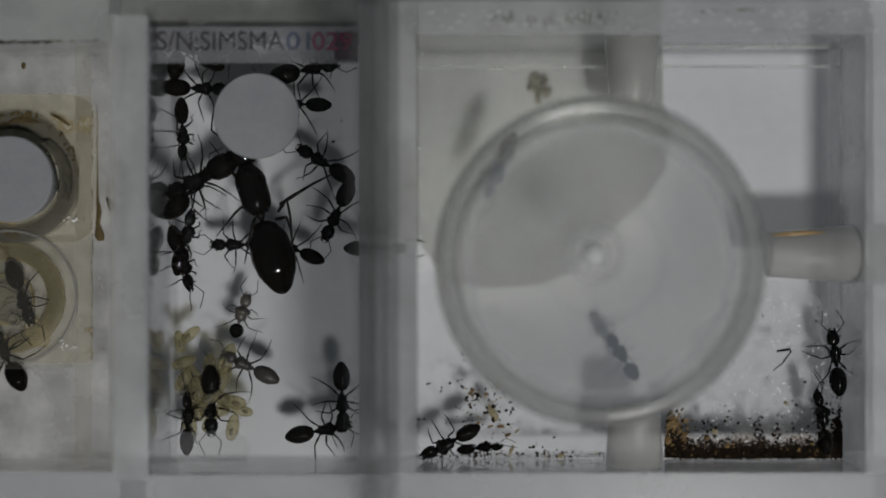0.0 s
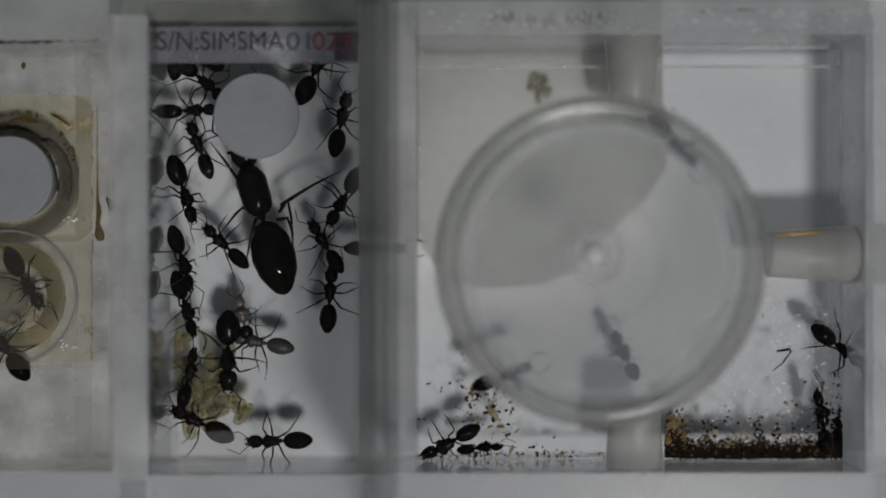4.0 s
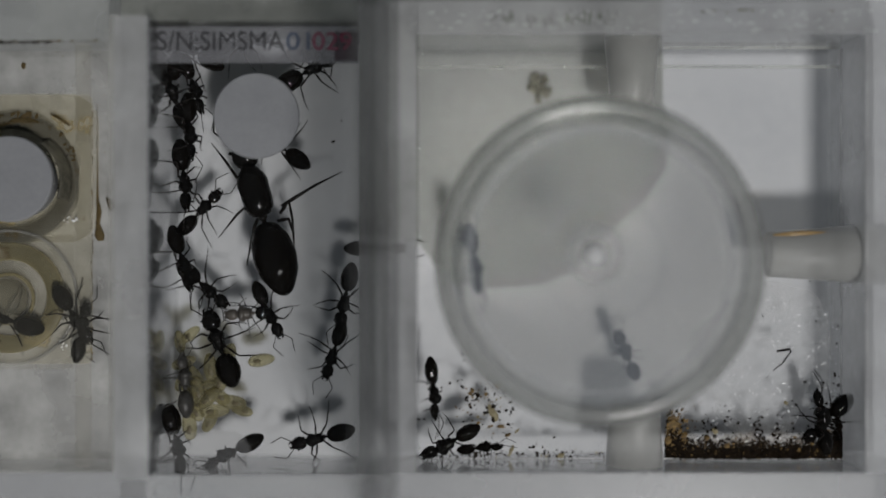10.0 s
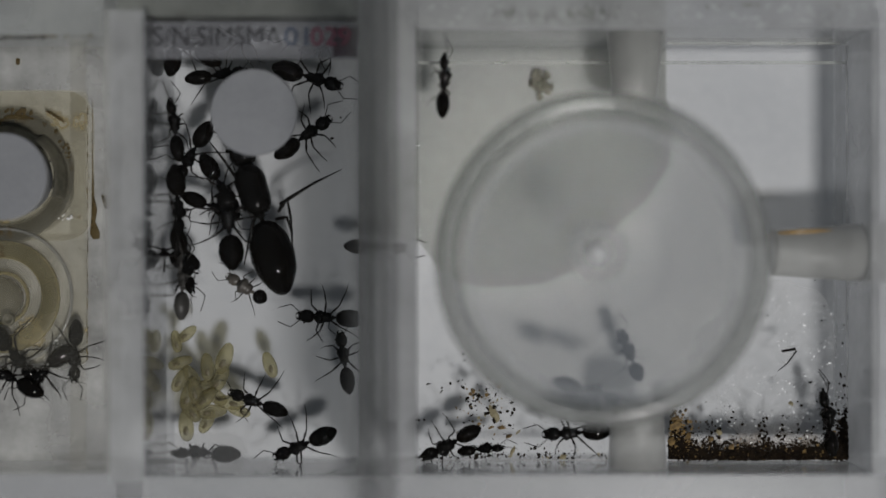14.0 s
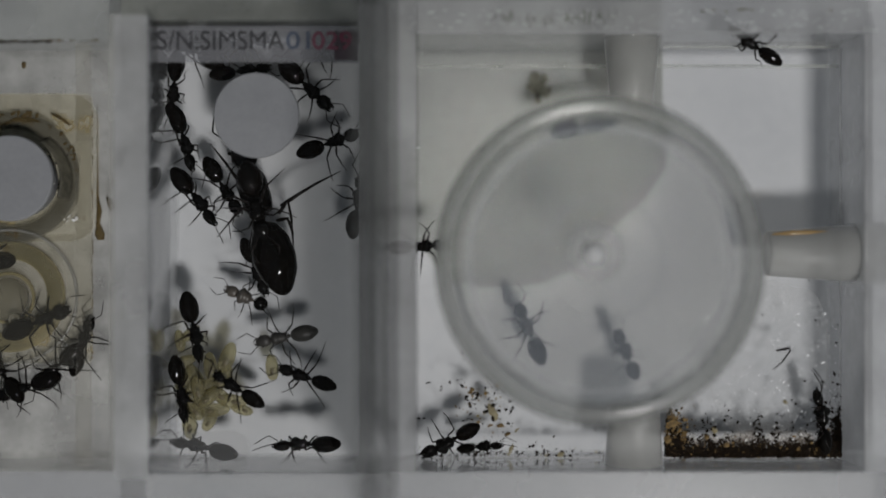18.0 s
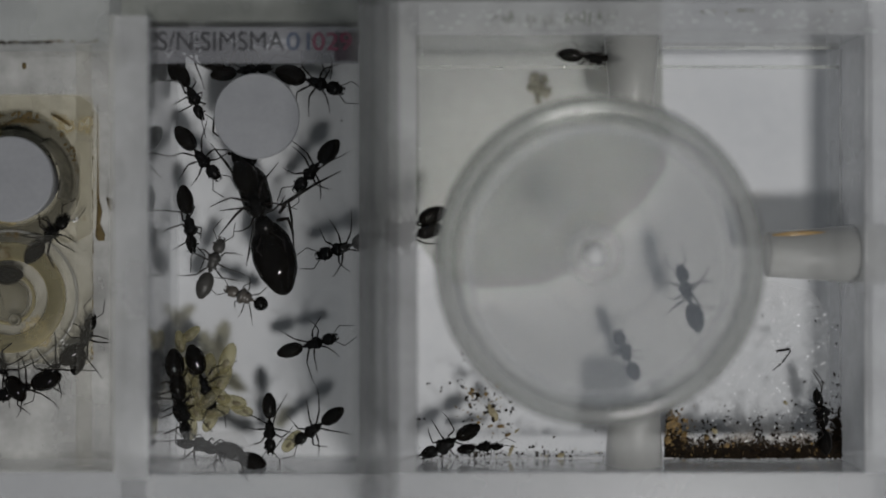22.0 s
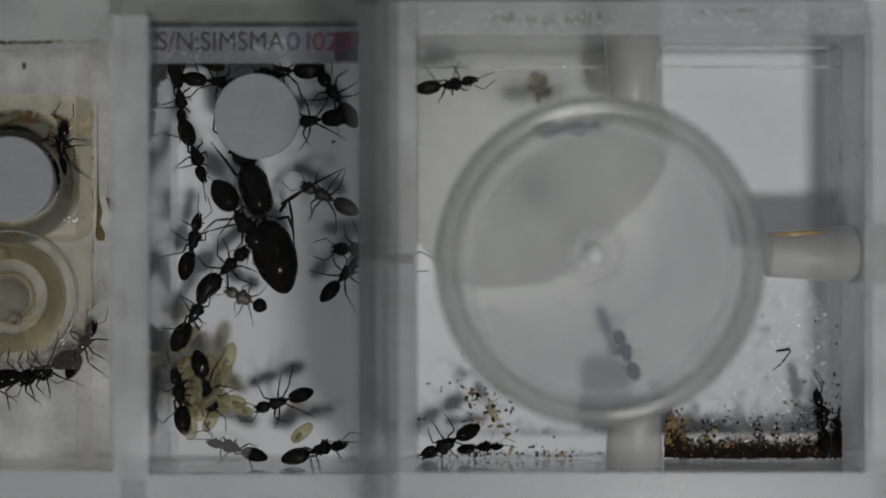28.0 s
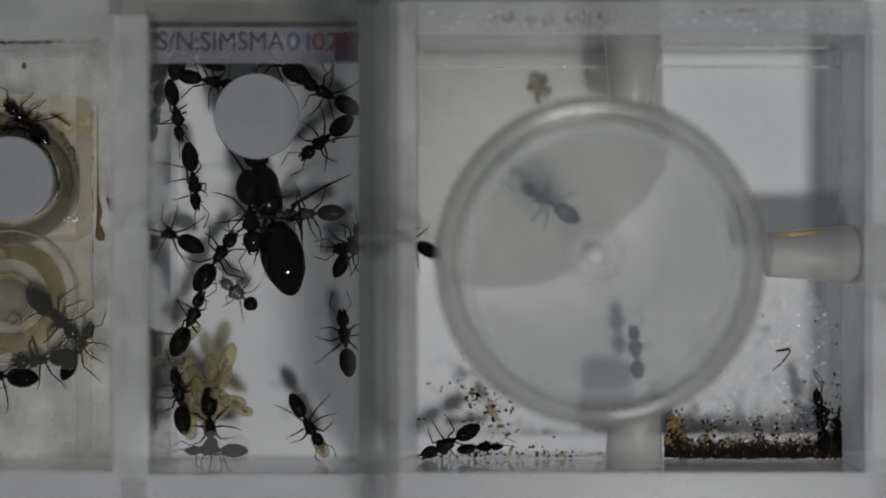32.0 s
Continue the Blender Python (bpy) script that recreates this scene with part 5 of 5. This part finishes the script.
    crawl(workers[14], [
          (0, -23.27, 0.51, -180), (2, -23.27, 0.51, -180), (3, -23.27, 0.51, -180), (4.5, -27.1, -0.45, -257),
          (6, -30.93, -1.41, -333), (7, -28.19, -2.64, -404), (8, -28.6, -2.91, -429), (9, -25.59, -3.32, -414),
          (10, -20.94, -6.61, -425), (11, -18.43, -11.12, -465), (12, -17.99, -13.64, -539), (13, -19.17, -18.1, -506),
          (14, -21.22, -18.37, -560), (17, -22.18, -17.55, -585), (18, -23.68, -16.87, -573), (19, -25.68, -17.22, -543),
          (19.5, -24.61, -16.84, -589), (20, -23.54, -16.45, -634), (21, -23, -13.58, -652), (21.5, -21.74, -16.8, -730),
          (22, -20.48, -20.01, -809), (23, -20.94, -19.87, -847), (24, -22.86, -20.28, -854), (25, -23, -21.11, -852),
          (28, -23.73, -23.43, -919), (29, -24.64, -23.7, -903), (30, -25.18, -23.84, -895), (31, -25.05, -23.29, -900),
          (32, -25.87, -23.43, -903)])
    crawl(workers[15], [
          (0, -31.07, -0.86, -71), (12, -31.07, -0.86, -71), (13, -31.07, -0.86, -71), (14, -30.79, -1, -73),
          (17, -31.2, -11.26, -82), (18, -31.2, -16.18, -78), (19, -31.07, -18.1, -78), (27, -31.07, -18.1, -78),
          (28, -28.19, -15.22, -75), (29, -28.19, -16.18, -76), (30, -28.19, -16.73, -81), (31, -27.65, -19.46, -83),
          (32, -27.51, -19.74, -87)])
    crawl(major, [
          (0, -27.92, 8.71, -151), (1, -27.92, 8.71, -151), (1.5, -27.78, 6.8, -214), (2, -27.65, 4.88, -277),
          (2.5, -26.35, -0.73, -343), (3, -25.05, -6.33, -410), (4.5, -25.73, -13.1, -463), (6, -26.42, -19.87, -517),
          (7, -24.64, -18.37, -498), (8, -24.36, -17.22, -562), (9, -26.69, -12.21, -601), (10, -26, -12.21, -610),
          (11, -24.55, -9.89, -629), (12, -25.87, -2.5, -608), (13, -24.55, -0.45, -642), (14, -24.91, 1.87, -624),
          (15, -24, 3.24, -681), (16, -23.09, 4.61, -739), (17, -22.18, 5.98, -797), (18, -21.76, 5.98, -797),
          (19, -21.57, 6.25, -809), (20, -21.9, 5.98, -790), (21, -22.04, 5.98, -788), (22, -22.04, 6.25, -789),
          (23, -22.04, 6.25, -789), (24, -22.18, 5.98, -790), (25, -22.59, 5.98, -795), (28, -23.93, 4.34, -776),
          (29, -24.31, 4.06, -777), (30, -24.36, 3.93, -782), (31, -23.27, 4.06, -802), (32, -22.26, 4.88, -806)], climb=((0, 0.0), (12, 0.0), (14, 1.2), (16.5, 3.0), (32, 3.0)))
    crawl(curled, [
          (0, -24.09, -8.66, 73), (1, -24.09, -8.66, 73), (2, -24.09, -8.66, 73), (3, -23.82, -8.93, 61),
          (4.5, -23.27, -8.73, 134), (6, -22.72, -8.52, 207), (9, -22.31, -7.56, 184), (10, -22.31, -7.56, 184),
          (11, -21.85, -7.15, 169), (12, -20.81, -6.06, 169), (13, -21.35, -5.38, 147), (14, -22.45, -5.1, 147),
          (17, -22.45, -6.06, 157), (18, -22.45, -6.06, 157), (24, -22.45, -6.06, 157), (25, -22.53, -6.25, 155),
          (28, -22.53, -6.25, 155), (29, -22.64, -5.84, 142), (30, -22.59, -6.06, 144), (31, -22.72, -5.57, 128),
          (32, -23.49, -5.84, 141)])
    crawl(tower_ants[0], [
          (0, -49.75, -4.69, -72), (1, -49.8, -4.14, -73), (2, -50.08, -3.87, -72), (3, -49.94, -3.05, -66),
          (6, -47.62, -3.46, -40), (7, -46.39, -3.32, -30), (8, -45.7, -4.83, -47), (9, -44.88, -5.92, -60),
          (10, -43.79, -7.15, -59), (11, -42.97, -9.62, -95), (12, -45.21, -13.31, -142), (13, -45.56, -13.72, -146),
          (14, -46.11, -13.72, -137), (17, -44.74, -13.17, -133), (18, -44.88, -13.45, -140), (24, -44.88, -13.45, -140),
          (25, -44.88, -13.58, -143), (28, -45.81, -13.72, -153), (29, -45.51, -13.58, -150), (30, -45.51, -13.58, -150),
          (31, -45.51, -13.58, -150), (32, -46.19, -12.9, -174)])
    crawl(tower_ants[1], [
          (0, -60.47, -9.62, 0), (5, -60.47, -9.62, 0), (6, -60.47, -9.62, 0), (7, -54.73, -8.52, -24), (8, -45.43, -10.57, 36),
          (9, -42.88, -10.16, 81), (12, -42.06, -10.98, 79), (13, -42.14, -11.26, 81), (13.33, -42.48, -11.3, 23),
          (13.67, -42.82, -11.35, -35), (14, -43.16, -11.39, -93), (15, -42.89, -11.53, -38), (16, -42.63, -11.67, 18),
          (17, -42.36, -11.8, 73), (24, -42.36, -11.8, 73), (25, -42.36, -11.8, 73), (28, -42.75, -12.35, 65),
          (31, -42.75, -12.35, 65), (32, -43.24, -12.62, 63)])
    crawl(tower_ants[2], [
          (0, -50.9, -13.31, 118), (3, -51.04, -13.17, 123), (6, -50.21, -9.48, 149), (7, -49.94, -8.93, 162),
          (8, -49.94, -8.93, 162), (9, -50.35, -8.52, 164), (10, -50.35, -8.52, 164), (10.5, -51.04, -11.53, 230),
          (11, -51.72, -14.54, 297), (12, -51.99, -14.68, 318), (13, -50.35, -11.39, 317), (14, -50.9, -11.8, 310),
          (15.5, -49.46, -13.79, 259), (17, -48.03, -15.77, 208), (18, -48.3, -15.99, 199), (24, -48.3, -15.99, 199),
          (25, -48.3, -15.99, 199), (26, -49.06, -15.69, 255), (27, -49.81, -15.39, 311), (28, -50.57, -15.09, 367),
          (29, -50.76, -15.22, 371), (30, -50.76, -15.22, 371), (31, -50.76, -15.22, 371), (31.33, -50.9, -15.13, 426),
          (31.67, -51.04, -15.04, 481), (32, -51.17, -14.95, 536)])
    crawl(tower_ants[3], [
          (0, -60.47, -16.18, 0), (11, -60.47, -16.18, 0), (12, -60.47, -15.09, 0), (12.33, -57.05, -15.18, 55),
          (12.67, -53.63, -15.27, 110), (13, -50.21, -15.36, 165), (14, -49.94, -15.5, 152), (17, -51.04, -14.95, 125),
          (24, -51.04, -14.95, 125), (25, -51.04, -14.95, 125), (28, -52.81, -15.09, 180), (31, -52.81, -15.09, 180),
          (31.33, -54.55, -15.18, 120), (31.67, -56.28, -15.27, 60), (32, -58.01, -15.36, 0)])
    crawl(tower_ants[4], [
          (0, -60.47, -1.96, 0), (13, -60.47, -1.96, 0), (14, -60.47, -1.96, 0), (15, -56.73, -1.96, -58),
          (16, -53, -1.96, -116), (17, -49.26, -1.96, -174), (18, -53.22, -1.68, -175), (18.5, -50.24, -4.35, -233),
          (19, -47.26, -7.02, -291), (20, -47.48, -3.19, -260), (21, -48.3, -0.31, -252), (22, -46.93, 0.64, -312),
          (23, -46.11, 0.78, -342), (24, -45.56, 0.23, -321), (25, -45.15, 4.34, -274), (28, -44.88, 10.76, -275),
          (29, -46.52, 11.59, -246), (30, -46.93, 15, -242), (31, -47.62, 15, -236), (32, -48.44, 14.32, -224)])
    crawl(tower_ants[5], [
          (0, -60.47, -5.24, 0), (13, -60.47, -5.24, 0), (14, -60.47, -5.24, 0), (17, -49.26, -8.52, -5), (18, -48.16, -8.8, 22),
          (18.5, -51.17, -5.79, 98), (19, -54.18, -2.78, 174), (20, -53.91, -3.05, 180), (21, -53.91, -3.05, 180),
          (22, -52.95, -3.05, 180), (22.33, -52.45, -2.96, 237), (22.67, -51.95, -2.87, 295), (23, -51.45, -2.78, 352),
          (24, -51.31, -3.05, 284), (25, -51.04, -4.01, 288), (28, -60.47, -5.24, 360), (29, -54.73, -6.88, 360),
          (30, -47.67, -7.02, 387), (31, -46.52, -6.61, 355), (32, -46.11, -7.29, 315)])
    crawl(foragers[0], [
          (0, 5.73, 10.35, -111, -71, 7), (0.5, 1.04, -1.91, -90, -78, 7), (1, 5.76, -13.05, -54, -76, 7),
          (1.5, 10.99, -15.67, 31, -47, 7), (2, 4.71, -10.77, 107, 72, 7), (2.5, 3.84, 8.3, 72, 75, 7),
          (3, 13.16, 14.75, 21, 77, 7), (3.5, 21.39, 14.94, -40, 71, 7), (5.5, 31.7, -0.68, -73, 75, 7),
          (6, 28.38, -7.07, -146, 45, 4.5), (6.5, 16.06, -11.69, -177, 15, 1.4), (7, 7.46, -8.23, -218, 41, 3.8),
          (7.5, 6.94, -4.59, -251, 23, 2), (8, 4.26, 0.39, -287, 56, 5.1), (8.5, 11.13, 10.89, -306, 55, 5.5),
          (9, 10.57, 8.41, -221, -6, 2.7), (9.5, 3.74, 4.8, -136, -72, 7), (10, 2.32, -0.76, -78, -76, 7),
          (10.5, 6.87, -7.68, -47, -45, 4.1), (11, 6.25, -4.33, 38, 11, 2.9), (11.5, 1.56, -0.69, 123, 65, 7),
          (12, 2.37, -5.4, 208, -15, 7), (12.5, 4.93, -11.7, 293, -74, 7), (13, 8.13, -14.17, 328, -78, 7),
          (13.5, 11.53, -15.87, 340, -78, 7), (14, 15.34, -16.82, 348, -78, 7), (14.5, 16.3, -16.89, 433, -20, 7),
          (16.5, 9.28, -14.78, 503, 77, 7), (17, 1.6, -5.66, 463, 78, 7), (17.5, 3.86, 8.9, 416, 78, 7),
          (18, 15.33, 14.71, 369, 78, 7), (18.5, 26.62, 12.49, 320, 78, 7), (19, 32.78, 0.13, 295, 73, 7),
          (19.5, 33.42, -2.11, 278, 76, 7), (20, 33.22, -3.27, 249, 76, 7), (20.5, 30.79, -9, 239, 78, 7),
          (21, 28.57, -11.19, 175, 47, 7), (21.5, 27.97, -8.79, 90, -52, 5.8), (22, 28.93, -5.98, 108, -38, 4.5),
          (22.5, 26.32, -1.88, 135, 0, 0), (23, 24.91, -1.61, 104, 0, 0), (23.5, 25.78, 0.33, 139, 0, 0),
          (24, 14.37, 7.5, 178, 0, 0), (24.5, 9.44, 8.1, 69, 33, 3.4), (25, 22.92, 9.6, 20, 0, 2.0),
          (25.5, 9.63, 10.36, 161, -40, 6), (27.5, 6.54, 10.83, 76, 64, 7), (28, 13.57, 14.57, 0, 76, 7),
          (28.5, 27.99, 10.81, -28, 75, 7), (29, 31.36, 5.31, -77, 77, 7), (29.5, 31.17, -2.13, -110, 75, 7),
          (30, 28.06, -5.14, -168, 13, 2), (30.5, 26.59, -3.22, -219, 0, 0), (31, 23.57, -1.34, -210, 0, 0),
          (31.5, 22.23, -0.74, -212, 0, 0), (32, 13.16, 5.11, -213, 0, 0)])
    crawl(foragers[1], [
          (0, -8.6, 0.07, 0, 0, 0), (0.5, -6.27, 0.07, 23, 0, 0), (1, -3.22, 2.68, 69, 73, 3.8),
          (1.5, -0.09, 18.71, 84, 72, 3.8), (2, -2.05, 13, 169, 15, 3.8), (2.5, -2.57, 5.88, 254, -75, 3.8),
          (3, -2.05, -16.07, 271, -78, 3.8), (3.5, -2.05, -16.92, 356, -5, 3.8), (5.5, 44.4, 7.4, 399, 0, 0),
          (6, 40.07, 15.73, 392, 0, 0), (6.25, 29.0, 18.8, 465, -20, 2.0), (6.5, 16.07, 21.32, 530, -77, 3.8), (7, 3.14, 22.69, 540, -78, 3.8),
          (7.5, -0.19, 21.09, 594, -77, 3.8), (8, -2.3, 15.61, 617, -76, 3.8), (8.5, -2.05, 13.79, 629, -78, 3.8),
          (9, -2.57, -0.59, 630, -78, 3.8), (9.5, -2.05, -14.5, 631, -78, 3.8), (10, -2.18, -15.61, 638, -77, 3.8),
          (11, -1.78, -16.27, 723, 4, 3.8), (11.5, -1.26, -13.65, 808, 78, 3.8), (12, -2.3, -13, 817, 77, 3.8),
          (12.5, -2.83, -1.3, 809, 78, 3.8), (13, -1.7, 18.43, 805, 74, 3.8), (13.5, -1.26, 17.58, 720, 10, 3.8),
          (14, -0.93, 18.33, 805, 75, 3.8), (14.5, -1.76, 20.57, 731, 65, 3.8), (16.5, 16.07, 22.17, 717, 78, 3.8),
          (17, 35.79, 18.34, 752, 21, 1), (17.5, 41.42, 22.43, 790, 27, 3.8), (18, 36.98, 23.8, 867, -65, 3.8),
          (18.5, 39.33, 23.8, 900, -78, 3.8), (19, 28.16, 23.8, 900, -78, 3.8), (19.5, 6.08, 23.8, 901, -78, 3.8),
          (20, 0.41, 23.24, 914, -70, 3.8), (20.5, -0.44, 22, 980, -64, 3.8), (21, -2.05, 11.1, 985, -75, 3.8), (21.25, -1.2, 14.5, 1055, -5, 3.8),
          (21.5, 0.73, 22.77, 1113, 78, 3.8), (22, 16.34, 23.22, 1073, 77, 3.8), (22.5, 26.78, 19.74, 1022, 34, 3.2),
          (23, 27.4, 5.4, 969, 0, 0), (23.5, 18.4, -3.27, 939, 0, 0), (24, 7.07, -10.93, 936, 0, 0),
          (24.5, 3.73, -13.93, 947, 0, 0), (25, 1.22, -16.49, 862, 24, 1.9), (25.5, -2.05, 6.4, 814, 78, 3.8),
          (27.5, -1.52, 19.69, 803, 63, 3.8), (28, -0.34, 19.69, 727, 60, 3.8), (28.5, 14.77, 21.9, 721, 78, 3.8),
          (29, 37.76, 20.34, 704, 30, 3.0), (29.5, 40.67, -5.07, 649, 0, 0), (30, 47.73, -6.93, 707, 0, 0),
          (30.5, 51.73, -7.6, 710, 0, 0), (31, 57.07, -8.6, 709, 0, 0), (32, 57.07, -8.6, 709, 0, 0)])
    crawl(foragers[2], [
          (0, 46.4, -13.93, 96, 0, 0), (1, 46.07, -10.6, 91, 0, 0), (2, 46.33, -10.73, 6, 0, 0), (6, 46.27, -11.6, -79, 0, 0),
          (7, 46.13, -11.93, -99, 0, 0), (7.5, 45.8, -14.53, -96, 0, 0), (8, 45.8, -15.07, -98, 0, 0),
          (9, 45.4, -17.27, -90, 0, 0), (10, 45.8, -19.6, -135, 0, 0), (10.5, 43.07, -19.6, -151, 0, 0),
          (11, 40.93, -22.33, -153, 0, 0), (11.5, 39.33, -21.53, -203, 0, 0), (12, 35.8, -20.13, -205, 0, 0),
          (12.5, 31.8, -18, -198, 0, 0), (13, 29.4, -18.07, -163, 0, 0), (13.5, 23.07, -20.6, -165, 0, 0),
          (14, 16.4, -21.6, -176, 0, 0), (14.5, 11.27, -21.47, -191, 0, 0), (16.5, 10.2, -20.4, -240, 0, 0),
          (17, 9.4, -18.27, -270, 0, 0), (17.5, 10.2, -12.87, -278, 0, 0), (18, 10.47, -10.47, -247, 0, 0),
          (18.5, 6.73, -4.8, -232, 0, 0), (19, 5.2, -3.8, -225, 0, 0), (19.5, 4.07, -2.13, -236, 0, 0),
          (20, 3.2, -0.8, -233, 0, 0), (20.5, 2.24, 0.07, -214, 7, 0.6), (21, -2.05, 2.03, -233, 62, 3.8),
          (21.5, -2.57, 5.29, -239, 67, 3.8), (22, -3.03, 3.66, -154, -34, 3.8), (22.5, -3.27, 0.2, -151, 0, 0),
          (23, -8.6, 0.07, -179, 0, 0), (32, -8.6, 0.07, -179, 0, 0)])
    crawl(foragers[3], [
          (0, -8.6, 0.07, 0, 0, 0), (12, -8.6, 0.07, 0, 0, 0), (17, -6.27, 0.07, -6, 0, 0), (17.5, -3.62, -0.59, 4, 5, 3.8),
          (18, -3.62, 0.32, 4, 5, 3.8), (19, -3.22, 0.07, -71, -74, 3.8), (19.5, -2.83, -1.89, -45, -55, 3.8),
          (20, -2.57, -0.59, 40, 50, 3.8), (20.5, -2.7, 0.72, 84, 78, 3.8), (21, -2.44, 0.72, 88, 78, 3.8),
          (21.5, -2.57, 3.99, 117, 69, 3.8), (22, -3.09, 2.03, 202, -29, 3.8), (22.5, -5.6, 0.2, 199, 0, 0),
          (23, -8.93, -0.27, 284, 0, 0), (30.5, -3.6, -0.27, 349, 0, 0), (31, 1.73, -2.47, 343, -8, 1.3),
          (31.5, -0.93, -1.37, 428, 72, 3.8), (32, -3.35, 0.07, 509, 40, 3.8)])
    walk(carried_larva, [(t, pose(steady(t, x, y)[0] * MM, steady(t, x, y)[1] * MM, 0.42 * MM, 0, 0, h)) for t, x, y, h in (
        (0, -24.91, -21.11, 80), (2, -24.36, -21.11, 80), (3, -24.09, -21.11, 70), (6, -21.90, -13.72, 20), (7, -21.08, -13.17, 20), (8, -22.28, -13.99, 30), (9, -21.63, -13.45, 20), (10, -21.52, -13.17, 10), (11, -21.24, -13.99, 30), (12, -20.26, -13.17, 100), (13, -20.37, -12.90, 110), (14, -20.53, -13.72, 110), (17, -20.26, -13.72, 95), (18, -20.26, -13.99, 95), (19, -17.69, -16.29, 0), (20, -10.03, -18.37, 0), (21, -12.05, -11.53, 90), (22, -17.91, -22.75, 50), (23, -17.80, -23.02, 60), (24, -17.14, -22.20, 60), (25, -16.43, -21.65, 45), (28, -16.70, -21.76, 40), (29, -16.98, -22.20, 50), (31, -16.70, -22.75, 60), (32, -14.52, -23.29, 120))])
    crawl(queen, [(0, -21.29, 3.82, 107), (14, -21.29, 3.82, 107), (17, -21.05, 3.85, 107), (29, -21.05, 3.85, 107), (30, -20.9, 3.85, 107),
                  (31, -20.4, 3.7, 106), (32, -20.0, 3.7, 105)], sway=1)
    crawl(cup_ant, [(0, 21.6, -13.4, 122), (9, 22.0, -13.3, 112), (29, 22.0, -13.3, 112), (30, 22.5, -13.2, 100), (32, 22.8, -13.0, 95)])


motions()
